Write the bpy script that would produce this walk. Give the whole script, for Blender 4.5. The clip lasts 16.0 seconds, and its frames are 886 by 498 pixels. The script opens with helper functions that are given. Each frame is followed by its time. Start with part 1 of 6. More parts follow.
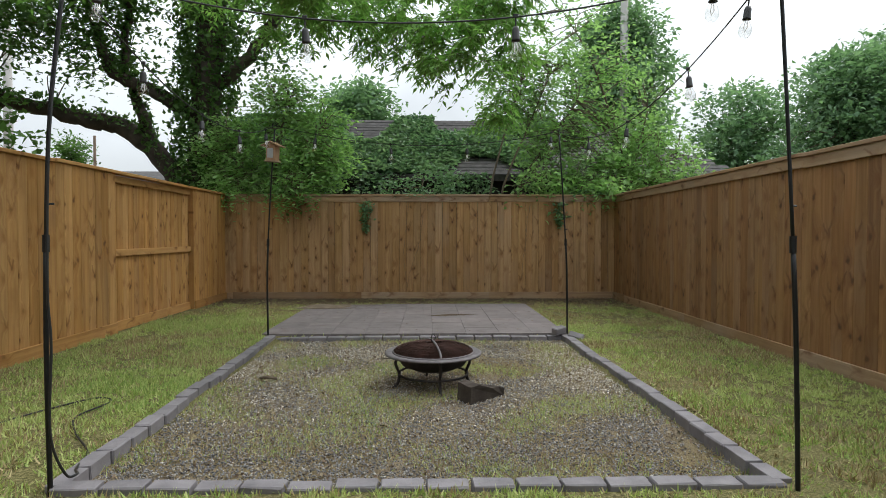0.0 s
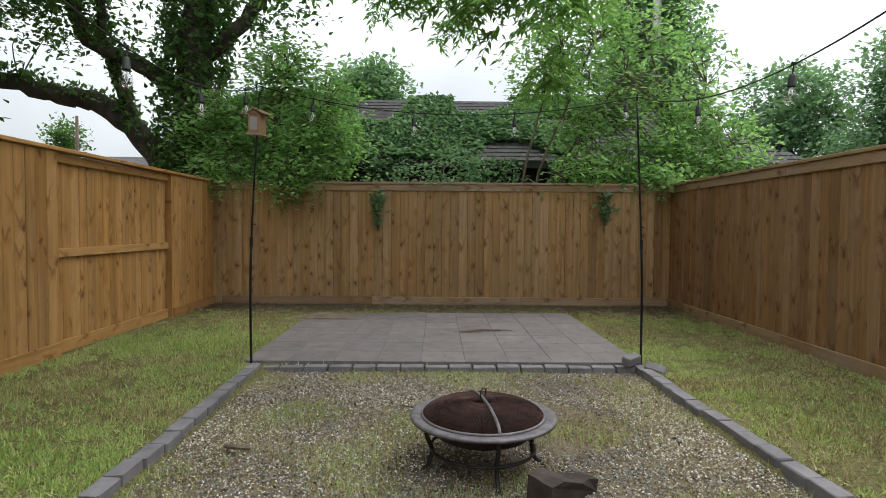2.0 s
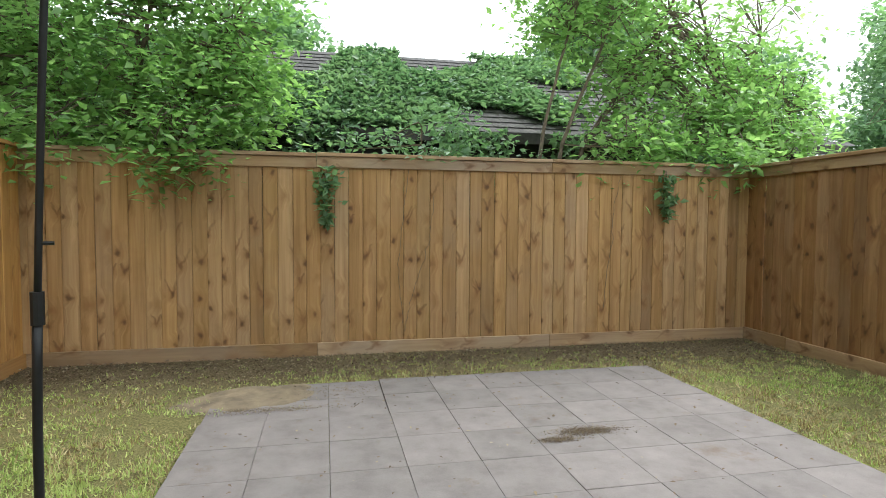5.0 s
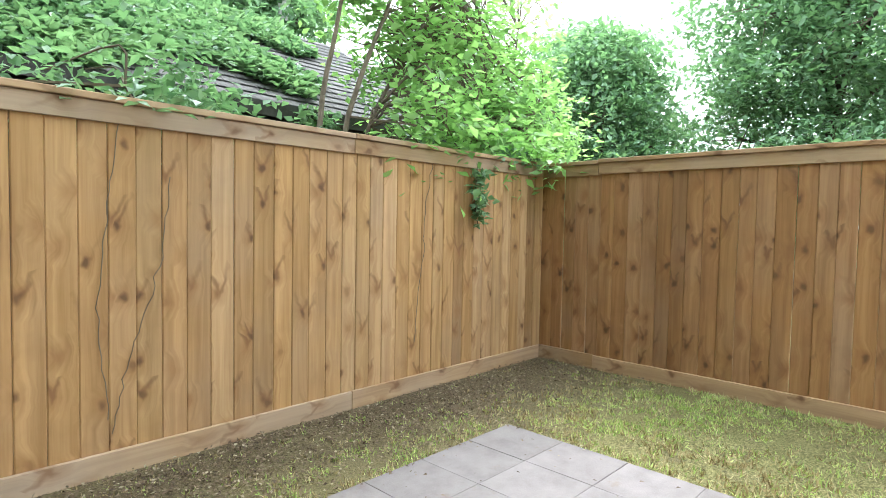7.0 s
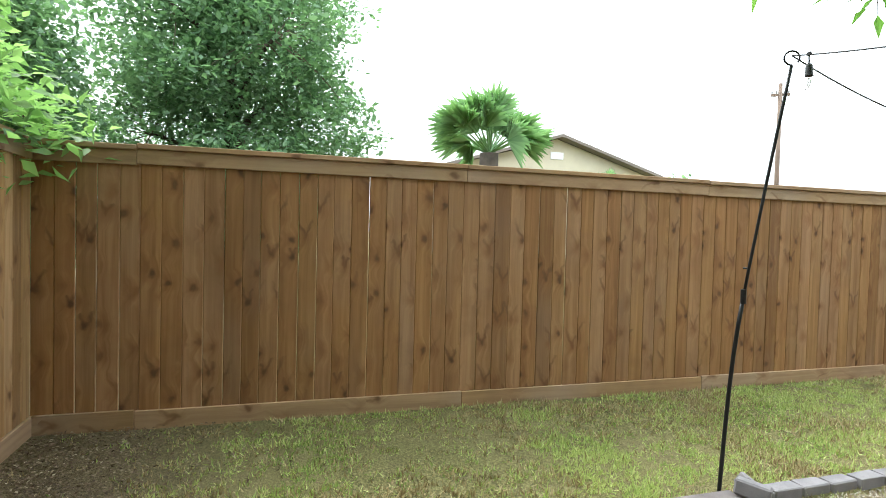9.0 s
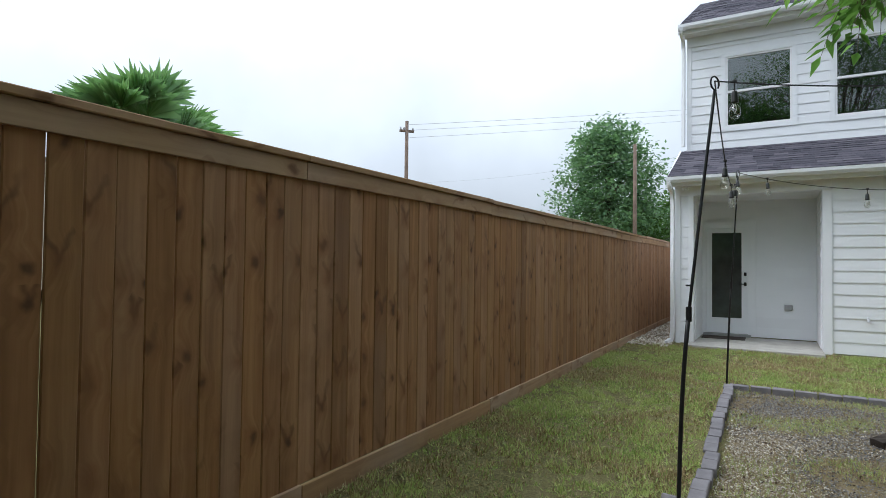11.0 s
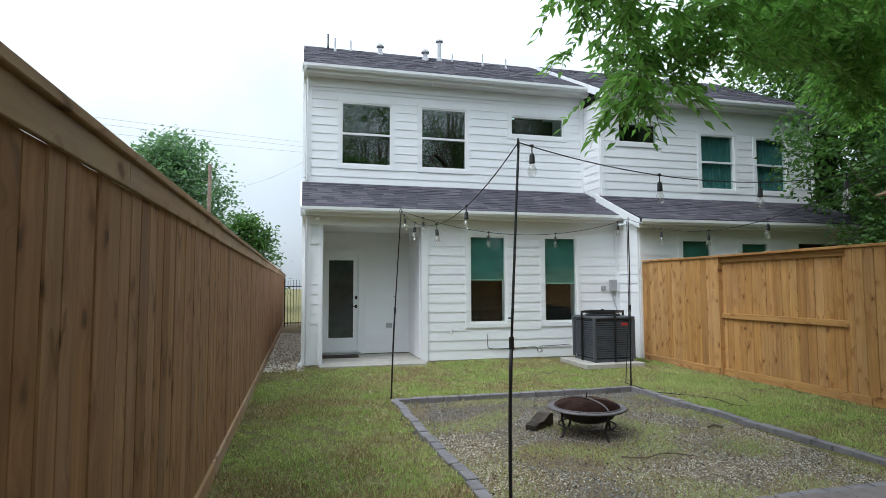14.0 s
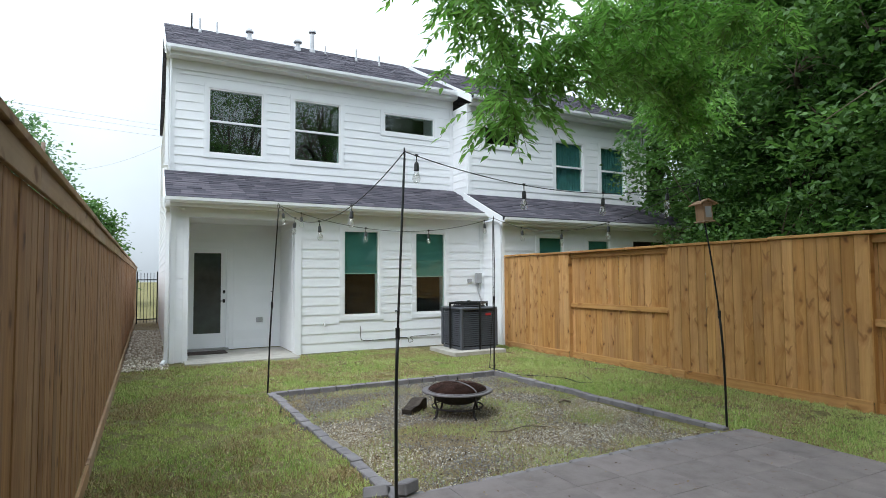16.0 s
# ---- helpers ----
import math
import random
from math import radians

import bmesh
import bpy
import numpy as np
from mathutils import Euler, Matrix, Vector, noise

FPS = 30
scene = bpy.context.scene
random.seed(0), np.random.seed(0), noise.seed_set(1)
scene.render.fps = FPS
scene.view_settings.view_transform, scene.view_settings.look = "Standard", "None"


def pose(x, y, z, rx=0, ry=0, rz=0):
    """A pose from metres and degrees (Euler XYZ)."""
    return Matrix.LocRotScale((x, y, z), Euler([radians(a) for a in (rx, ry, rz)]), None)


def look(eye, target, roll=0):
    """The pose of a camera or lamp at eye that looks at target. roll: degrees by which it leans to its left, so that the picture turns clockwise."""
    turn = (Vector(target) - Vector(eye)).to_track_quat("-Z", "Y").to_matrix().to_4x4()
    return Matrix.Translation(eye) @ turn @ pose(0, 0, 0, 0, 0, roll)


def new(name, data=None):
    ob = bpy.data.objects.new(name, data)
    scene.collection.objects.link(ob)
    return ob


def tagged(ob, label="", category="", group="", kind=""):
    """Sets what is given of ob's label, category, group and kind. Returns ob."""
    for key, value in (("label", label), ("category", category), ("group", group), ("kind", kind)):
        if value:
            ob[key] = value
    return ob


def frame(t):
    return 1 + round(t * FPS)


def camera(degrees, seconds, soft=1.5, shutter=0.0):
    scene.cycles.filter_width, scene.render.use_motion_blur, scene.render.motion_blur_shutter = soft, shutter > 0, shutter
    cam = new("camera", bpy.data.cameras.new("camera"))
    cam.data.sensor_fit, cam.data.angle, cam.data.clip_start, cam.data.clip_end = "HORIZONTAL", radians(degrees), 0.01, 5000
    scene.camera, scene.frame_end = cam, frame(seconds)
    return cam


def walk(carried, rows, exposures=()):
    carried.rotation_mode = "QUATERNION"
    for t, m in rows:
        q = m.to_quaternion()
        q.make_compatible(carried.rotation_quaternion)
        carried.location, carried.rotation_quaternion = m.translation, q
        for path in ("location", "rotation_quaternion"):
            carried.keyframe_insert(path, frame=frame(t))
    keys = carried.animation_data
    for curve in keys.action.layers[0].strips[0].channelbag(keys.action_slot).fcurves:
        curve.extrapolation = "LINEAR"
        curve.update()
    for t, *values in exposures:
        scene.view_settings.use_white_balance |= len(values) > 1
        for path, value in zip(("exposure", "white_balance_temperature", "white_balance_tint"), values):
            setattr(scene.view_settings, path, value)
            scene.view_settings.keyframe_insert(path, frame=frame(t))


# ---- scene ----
cam = camera(76.2, 16.0, soft=0.9)
PATH = [
    (0, (0.826, 0.613, 1.21), (0.878, 2.612, 1.163), 0.08),
    (0.5, (0.796, 0.84, 1.23), (0.824, 2.839, 1.175), 0.12),
    (1, (0.759, 1.176, 1.283), (0.781, 3.174, 1.218), 0.24),
    (1.5, (0.703, 1.682, 1.278), (0.732, 3.681, 1.207), 0.44),
    (2, (0.607, 2.224, 1.276), (0.628, 4.222, 1.198), 0.5),
    (2.5, (0.481, 2.744, 1.293), (0.516, 4.742, 1.215), 0.72),
    (3, (0.328, 3.341, 1.286), (0.407, 5.337, 1.208), 0.78),
    (5.3, (-0.426, 6.177, 1.351), (0.072, 8.111, 1.239), 0.3),
    (5.5, (-0.446, 6.46, 1.354), (0.123, 8.373, 1.233), 0.3),
    (6, (-0.456, 6.963, 1.374), (0.383, 8.775, 1.259), 0.7),
    (6.5, (-0.505, 7.634, 1.365), (0.648, 9.265, 1.264), 0.9),
    (7, (-0.517, 8.136, 1.374), (0.929, 9.515, 1.282), 1.1),
    (7.5, (-0.496, 8.656, 1.348), (1.283, 9.567, 1.266), 1.4),
    (8, (-0.402, 9.22, 1.29), (1.556, 9.625, 1.248), 1.6),
    (8.5, (-0.322, 9.6, 1.353), (1.678, 9.556, 1.312), 1.6),
    (9, (-0.011, 9.922, 1.444), (1.898, 9.328, 1.385), 1.5),
    (9.2, (0.104, 10.029, 1.447), (1.96, 9.284, 1.394), 1.8),
    (11.3, (2.34, 10.769, 1.389), (3.185, 8.958, 1.448), 0.5),
    (11.5, (2.483, 10.742, 1.416), (3.213, 8.881, 1.478), 0.5),
    (12, (2.79, 10.725, 1.441), (3.213, 8.772, 1.511), 0.4),
    (12.5, (3.112, 10.67, 1.445), (3.261, 8.677, 1.527), 0.1),
    (13, (3.412, 10.586, 1.448), (3.366, 8.589, 1.542), 0.0),
    (13.5, (3.598, 10.633, 1.481), (3.336, 8.654, 1.61), -0.1),
    (14, (3.751, 10.716, 1.485), (3.266, 8.78, 1.618), -0.2),
    (14.5, (3.803, 10.785, 1.471), (3.185, 8.888, 1.599), -0.3),
    (15, (3.892, 10.891, 1.473), (3.135, 9.044, 1.596), -0.4),
    (15.5, (3.958, 10.969, 1.491), (3.108, 9.162, 1.611), -0.4),
    (16, (4.015, 11.01, 1.514), (3.091, 9.24, 1.616), -0.4),
]
# the clip's own camera opens up beside the bright boards and closes towards the sky
EXPOSURES = [
    (0, 0.3, 6450, 10), (2.5, 0.38, 6450, 10), (3.2, 0.5, 6450, 10), (5.3, 1.5, 6400, 6), (6.0, 1.82, 6150, 7), (7.0, 2.2, 6050, 7), (7.5, 2.15, 6050, 7),
    (8.5, 1.85, 6200, 6), (9.2, 1.4, 6300, 6), (11.3, 0.04, 5900, 11), (12.5, -0.02, 5900, 10), (14.0, 0.22, 5950, 8), (16.0, 0.42, 6000, 8),
]
walk(cam, [(t, look(eye, target, roll)) for t, eye, target, roll in PATH], EXPOSURES)

# ---- world and light: a bright overcast sky ----
world = bpy.data.worlds.new("overcast")
scene.world = world
world.use_nodes = True
wn, wl = world.node_tree.nodes, world.node_tree.links
for n in list(wn):
    wn.remove(n)
SUN_EL, SUN_AZ = radians(52), radians(62)
sky = wn.new("ShaderNodeTexSky")
sky.sky_type = "NISHITA"
sky.sun_disc = False
sky.sun_elevation, sky.sun_rotation = SUN_EL, SUN_AZ
sky.dust_density = 4.0
sky_gain = wn.new("ShaderNodeVectorMath")
sky_gain.operation = "SCALE"
sky_gain.inputs["Scale"].default_value = 0.1
geo = wn.new("ShaderNodeTexCoord")
sep = wn.new("ShaderNodeSeparateXYZ")
cloud_noise = wn.new("ShaderNodeTexNoise")
cloud_noise.inputs["Scale"].default_value = 2.2
cloud_noise.inputs["Detail"].default_value = 5
cloud_ramp = wn.new("ShaderNodeMapRange")
cloud_ramp.inputs["From Min"].default_value, cloud_ramp.inputs["From Max"].default_value = 0.3, 0.7
cloud_ramp.inputs["To Min"].default_value, cloud_ramp.inputs["To Max"].default_value = 0.72, 1.12
height = wn.new("ShaderNodeMapRange")
height.inputs["From Min"].default_value, height.inputs["From Max"].default_value = 0.0, 1.0
height.inputs["To Min"].default_value, height.inputs["To Max"].default_value = 0.58, 2.55
gain = wn.new("ShaderNodeMath")
gain.operation = "MULTIPLY"
cloud = wn.new("ShaderNodeVectorMath")
cloud.operation = "SCALE"
cloud.inputs[0].default_value = (0.90, 0.96, 1.0)
mix = wn.new("ShaderNodeMix")
mix.data_type = "RGBA"
mix.inputs["Factor"].default_value = 0.88
bg = wn.new("ShaderNodeBackground")
bg.inputs["Strength"].default_value = 1.0
wout = wn.new("ShaderNodeOutputWorld")
wl.new(sky.outputs[0], sky_gain.inputs[0])
wl.new(geo.outputs["Generated"], sep.inputs[0])
wl.new(geo.outputs["Generated"], cloud_noise.inputs["Vector"])
wl.new(cloud_noise.outputs["Fac"], cloud_ramp.inputs["Value"])
wl.new(sep.outputs["Z"], height.inputs["Value"])
wl.new(cloud_ramp.outputs[0], gain.inputs[0])
wl.new(height.outputs[0], gain.inputs[1])
wl.new(gain.outputs[0], cloud.inputs["Scale"])
wl.new(sky_gain.outputs[0], mix.inputs[6])
wl.new(cloud.outputs[0], mix.inputs[7])
wl.new(mix.outputs[2], bg.inputs["Color"])
wl.new(bg.outputs[0], wout.inputs[0])
sun_data = bpy.data.lights.new("sun", "SUN")
sun_data.energy, sun_data.angle, sun_data.color = 1.4, radians(25), (1.0, 0.98, 0.95)
sun = new("sun", sun_data)
sun.matrix_world = look((math.sin(SUN_AZ) * math.cos(SUN_EL) * 30, math.cos(SUN_AZ) * math.cos(SUN_EL) * 30, math.sin(SUN_EL) * 30), (0, 0, 0))


# ---- materials ----
class Mat:
    """A small node builder round one principled material."""

    def __init__(self, name, rough=0.7, metal=0.0, spec=0.5):
        self.m = bpy.data.materials.new(name)
        self.m.use_nodes = True
        self.t = self.m.node_tree
        self.b = self.t.nodes["Principled BSDF"]
        self.b.inputs["Roughness"].default_value = rough
        self.b.inputs["Metallic"].default_value = metal
        self.b.inputs["Specular IOR Level"].default_value = spec

    def n(self, kind, **kw):
        node = self.t.nodes.new("ShaderNode" + kind)
        for k, v in kw.items():
            node.inputs[k].default_value = v
        return node

    def l(self, a, b):
        self.t.links.new(a, b)

    def coords(self, kind="Object", scale=(1, 1, 1), jitter=False):
        tc = self.n("TexCoord")
        mp = self.n("Mapping")
        mp.inputs["Scale"].default_value = scale
        self.l(tc.outputs[kind], mp.inputs["Vector"])
        if jitter:
            oi = self.n("ObjectInfo")
            mul = self.n("VectorMath")
            mul.operation = "SCALE"
            mul.inputs[0].default_value = (37.0, 91.0, 53.0)
            self.l(oi.outputs["Random"], mul.inputs["Scale"])
            add = self.n("VectorMath")
            add.operation = "ADD"
            self.l(mp.outputs[0], add.inputs[0])
            self.l(mul.outputs[0], add.inputs[1])
            return add.outputs[0]
        return mp.outputs[0]

    def noise(self, vec, scale, detail=4, rough=0.55, distortion=0.0):
        node = self.n("TexNoise", Scale=scale, Detail=detail, Roughness=rough, Distortion=distortion)
        if vec is not None:
            self.l(vec, node.inputs["Vector"])
        return node.outputs["Fac"]

    def ramp(self, fac, stops):
        node = self.n("ValToRGB")
        el = node.color_ramp.elements
        while len(el) < len(stops):
            el.new(0.5)
        for e, (p, c) in zip(el, stops):
            e.position, e.color = p, (*c, 1)
        self.l(fac, node.inputs["Fac"])
        return node.outputs["Color"]

    def mixc(self, fac, a, b, mode="MIX"):
        node = self.n("Mix")
        node.data_type, node.blend_type = "RGBA", mode
        for v, i in ((fac, 0), (a, 6), (b, 7)):
            if isinstance(v, (int, float)):
                node.inputs[i].default_value = v
            elif isinstance(v, tuple):
                node.inputs[i].default_value = (*v, 1)
            else:
                self.l(v, node.inputs[i])
        return node.outputs[2]

    def rng(self, fac, a, b, c, d):
        node = self.n("MapRange")
        for k, v in zip(("From Min", "From Max", "To Min", "To Max"), (a, b, c, d)):
            node.inputs[k].default_value = v
        self.l(fac, node.inputs["Value"])
        return node.outputs[0]

    def colour(self, out):
        if isinstance(out, tuple):
            self.b.inputs["Base Color"].default_value = (*out, 1)
        else:
            self.l(out, self.b.inputs["Base Color"])

    def bump(self, fac, strength=0.3, dist=0.01):
        node = self.n("Bump", Strength=strength, Distance=dist)
        self.l(fac, node.inputs["Height"])
        self.l(node.outputs[0], self.b.inputs["Normal"])

    def island(self):
        return self.n("NewGeometry").outputs["Random Per Island"]

    def math(self, op, a, b=None):
        nd = self.n("Math")
        nd.operation = op
        for k, s in enumerate((a, b)):
            if isinstance(s, (int, float)):
                nd.inputs[k].default_value = s
            elif s is not None:
                self.l(s, nd.inputs[k])
        return nd.outputs[0]

    def obrand(self):
        return self.n("ObjectInfo").outputs["Random"]


def wood_mat(name, light, dark, knot, grey=0.0, lying=False):
    """Pine picket: stretched grain bent round knots, each board its own tone."""
    M = Mat(name, rough=0.78, spec=0.25)
    v = M.coords("Object", (1, 1, 1), jitter=True)
    if lying:
        axis = M.n("SeparateXYZ")
        M.l(v, axis.inputs[0])
        turned = M.n("CombineXYZ")
        for a, b in (("X", "Z"), ("Y", "Y"), ("Z", "X")):
            M.l(axis.outputs[a], turned.inputs[b])
        v = turned.outputs[0]
    flat = M.n("SeparateXYZ")
    M.l(v, flat.inputs[0])
    face = M.n("CombineXYZ")
    M.l(flat.outputs["X"], face.inputs["X"])
    M.l(flat.outputs["Z"], face.inputs["Y"])
    mp = M.n("Mapping")
    mp.inputs["Scale"].default_value = (4.2, 3.3, 1.0)
    wob = M.n("TexNoise", Scale=9.0, Detail=2.0)
    M.l(face.outputs[0], wob.inputs["Vector"])
    wsc = M.n("VectorMath")
    wsc.operation = "SCALE"
    wsc.inputs["Scale"].default_value = 0.09
    M.l(wob.outputs["Color"], wsc.inputs[0])
    wad = M.n("VectorMath")
    wad.operation = "ADD"
    M.l(face.outputs[0], wad.inputs[0])
    M.l(wsc.outputs[0], wad.inputs[1])
    M.l(wad.outputs[0], mp.inputs["Vector"])
    vor = M.n("TexVoronoi", Scale=1.0, Randomness=1.0)
    vor.voronoi_dimensions = "2D"
    M.l(mp.outputs[0], vor.inputs["Vector"])
    near = M.rng(vor.outputs["Distance"], 0.0, 0.42, 1.0, 0.0)
    mp2 = M.n("Mapping")
    mp2.inputs["Scale"].default_value = (26.0, 26.0, 0.9)
    M.l(v, mp2.inputs["Vector"])
    bend = M.n("VectorMath")
    bend.operation = "SCALE"
    bend.inputs[0].default_value = (1.7, 0, 0)
    M.l(near, bend.inputs["Scale"])
    add = M.n("VectorMath")
    add.operation = "ADD"
    M.l(mp2.outputs[0], add.inputs[0])
    M.l(bend.outputs[0], add.inputs[1])
    grain = M.noise(add.outputs[0], 1.0, 5, 0.6, 0.4)
    tone = M.mixc(M.rng(grain, 0.28, 0.68, 0.1, 1), dark, light)
    per = M.obrand()
    tint = M.ramp(per, [(0.0, (0.72, 0.66, 0.58)), (0.15, (0.95, 0.92, 0.8)), (0.3, (1.1, 1.12, 1.2)), (0.45, (0.86, 0.8, 0.7)), (0.6, (1.08, 1.03, 0.9)), (0.75, (0.98, 0.92, 0.84)), (0.88, (1.2, 1.22, 1.3)), (1.0, (1.02, 1.0, 0.86))])
    tone = M.mixc(1.0, tone, tint, "MULTIPLY")
    # long pale and dark figure running the length of the board
    mp3 = M.n("Mapping")
    mp3.inputs["Scale"].default_value = (13.0, 13.0, 0.55)
    M.l(v, mp3.inputs["Vector"])
    figure = M.noise(mp3.outputs[0], 1.0, 3, 0.5, 0.8)
    tone = M.mixc(1.0, tone, M.ramp(figure, [(0.3, (0.84, 0.82, 0.8)), (0.5, (1.0, 1.0, 1.0)), (0.7, (1.14, 1.14, 1.15))]), "MULTIPLY")
    stain = M.noise(v, 2.3, 4, 0.6)
    tone = M.mixc(M.rng(stain, 0.5, 0.75, 0.0, 0.45), tone, (dark[0] * 0.8, dark[1] * 0.78, dark[2] * 0.8))
    grey_n = M.noise(v, 0.9, 3)
    tone = M.mixc(M.rng(grey_n, 0.45, 0.7, 0.0, grey), tone, (0.36, 0.31, 0.27))
    # dark whiskers running up and out from each knot
    off = M.n("VectorMath")
    off.operation = "SUBTRACT"
    M.l(mp.outputs[0], off.inputs[0])
    M.l(vor.outputs["Position"], off.inputs[1])
    axes = M.n("SeparateXYZ")
    M.l(off.outputs[0], axes.inputs[0])
    side = M.math("ABSOLUTE", axes.outputs["X"])
    lift = M.math("MULTIPLY", side, 1.7)
    gap = M.math("ABSOLUTE", M.math("SUBTRACT", axes.outputs["Y"], lift))
    arm = M.math("MULTIPLY", M.rng(gap, 0.03, 0.15, 0.6, 0.0), M.rng(side, 0.1, 0.42, 1.0, 0.0))
    pick = M.n("SeparateColor")
    M.l(vor.outputs["Color"], pick.inputs[0])
    arm = M.math("MULTIPLY", arm, M.rng(pick.outputs[1], 0.35, 0.75, 0.0, 1.0))
    tone = M.mixc(arm, tone, (knot[0] * 1.5, knot[1] * 1.5, knot[2] * 1.5))
    halo = M.rng(vor.outputs["Distance"], 0.06, 0.3, 0.5, 0.0)
    tone = M.mixc(halo, tone, (dark[0] * 0.85, dark[1] * 0.72, dark[2] * 0.65))
    core = M.rng(vor.outputs["Distance"], 0.04, 0.13, 0.8, 0.0)
    sepv = M.n("SeparateColor")
    M.l(vor.outputs["Color"], sepv.inputs[0])
    some = M.rng(sepv.outputs[0], 0.4, 0.85, 0.0, 0.9)
    both = M.n("Math")
    both.operation = "MULTIPLY"
    M.l(core, both.inputs[0])
    M.l(some, both.inputs[1])
    tone = M.mixc(both.outputs[0], tone, knot)
    M.colour(tone)
    M.bump(grain, 0.35, 0.004)
    return M.m


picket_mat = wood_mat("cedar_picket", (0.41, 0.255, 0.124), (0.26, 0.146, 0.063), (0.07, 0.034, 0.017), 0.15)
# west and east copies of the picket wood: sun and shade put into their colour
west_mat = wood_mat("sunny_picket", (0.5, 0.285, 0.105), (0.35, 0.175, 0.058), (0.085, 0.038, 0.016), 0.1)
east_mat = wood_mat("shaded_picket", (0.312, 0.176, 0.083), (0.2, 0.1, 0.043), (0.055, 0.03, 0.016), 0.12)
trim_mat = wood_mat("fence_trim_wood", (0.365, 0.245, 0.14), (0.255, 0.16, 0.09), (0.1, 0.05, 0.025), 0.35, True)
rail_mat = wood_mat("sunny_rail_wood", (0.5, 0.285, 0.105), (0.35, 0.175, 0.058), (0.085, 0.038, 0.016), 0.1, True)
old_wood = wood_mat("weathered_wood", (0.40, 0.26, 0.17), (0.3, 0.18, 0.11), (0.1, 0.06, 0.03), 0.6)


def ground_mat():
    M = Mat("lawn_soil", rough=0.95, spec=0.15)
    v = M.coords("Object")
    big = M.noise(v, 0.55, 5, 0.6)
    mid = M.noise(v, 4.0, 5, 0.65)
    fine = M.noise(v, 60.0, 4, 0.7)
    turf = M.ramp(fine, [(0.32, (0.035, 0.034, 0.013)), (0.5, (0.145, 0.135, 0.052)), (0.7, (0.34, 0.3, 0.145))])
    soil = M.ramp(fine, [(0.3, (0.045, 0.03, 0.02)), (0.55, (0.115, 0.08, 0.055)), (0.75, (0.19, 0.14, 0.10))])
    sepp = M.n("SeparateXYZ")
    M.l(v, sepp.inputs[0])
    north = M.rng(sepp.outputs["Y"], 9.7, 10.9, 0.0, 0.75)
    patch = M.rng(mid, 0.54, 0.68, 0.0, 0.5)
    mx = M.n("Math")
    mx.operation = "MAXIMUM"
    M.l(north, mx.inputs[0])
    M.l(patch, mx.inputs[1])
    c = M.mixc(mx.outputs[0], turf, soil)
    straw = M.rng(big, 0.45, 0.62, 0.0, 0.4)
    c = M.mixc(straw, c, (0.2, 0.17, 0.08))
    M.colour(c)
    M.bump(fine, 0.9, 0.02)
    return M.m


def leaf_mat(name, a, b, c, rough=0.45, trans=0.35):
    M = Mat(name, rough=rough, spec=0.35)
    r = M.island()
    v = M.coords("Object")
    col = M.ramp(r, [(0.0, a), (0.55, b), (1.0, c)])
    patch = M.noise(v, 0.9, 2)
    col = M.mixc(M.rng(patch, 0.4, 0.65, 0.0, 0.5), col, c)
    M.colour(col)
    tr = M.n("BsdfTranslucent")
    M.l(M.mixc(1.0, col, (1.15, 1.25, 0.8), "MULTIPLY"), tr.inputs["Color"])
    mixs = M.n("MixShader")
    mixs.inputs[0].default_value = trans
    M.l(M.b.outputs[0], mixs.inputs[1])
    M.l(tr.outputs[0], mixs.inputs[2])
    M.l(mixs.outputs[0], M.t.nodes["Material Output"].inputs["Surface"])
    return M.m


def simple(name, col, rough=0.6, metal=0.0, spec=0.5, var=0.12, scale=6.0, bump=0.0, fine=80.0):
    M = Mat(name, rough, metal, spec)
    v = M.coords("Object", jitter=True)
    n1 = M.noise(v, scale, 5, 0.6)
    lo = tuple(max(0.0, c * (1 - var)) for c in col)
    hi = tuple(c * (1 + var) for c in col)
    M.colour(M.ramp(n1, [(0.3, lo), (0.7, hi)]))
    if bump:
        M.bump(M.noise(v, fine, 4, 0.65), bump, 0.004)
    return M.m


def stone_mat(name, lo, mid, hi, var_obj=True, dirt=0.0):
    M = Mat(name, rough=0.92, spec=0.2)
    v = M.coords("Object", jitter=True)
    n1, n2 = M.noise(v, 5.0, 6, 0.65), M.noise(v, 90.0, 4, 0.7)
    c = M.ramp(n1, [(0.25, lo), (0.5, mid), (0.78, hi)])
    c = M.mixc(M.rng(n2, 0.55, 0.75, 0.0, 0.35), c, lo)
    if dirt:
        c = M.mixc(M.rng(M.noise(v, 3.1, 6, 0.7), 0.6, 0.74, 0.0, dirt), c, (0.13, 0.085, 0.055))
    if var_obj:
        c = M.mixc(1.0, c, M.ramp(M.obrand(), [(0.0, (0.9, 0.9, 0.9)), (1.0, (1.06, 1.05, 1.05))]), "MULTIPLY")
    M.colour(c)
    M.bump(n2, 0.5, 0.004)
    return M.m


def chips_mat(name, stops, rough=0.85):
    M = Mat(name, rough=rough, spec=0.3)
    M.colour(M.ramp(M.island(), stops))
    return M.m


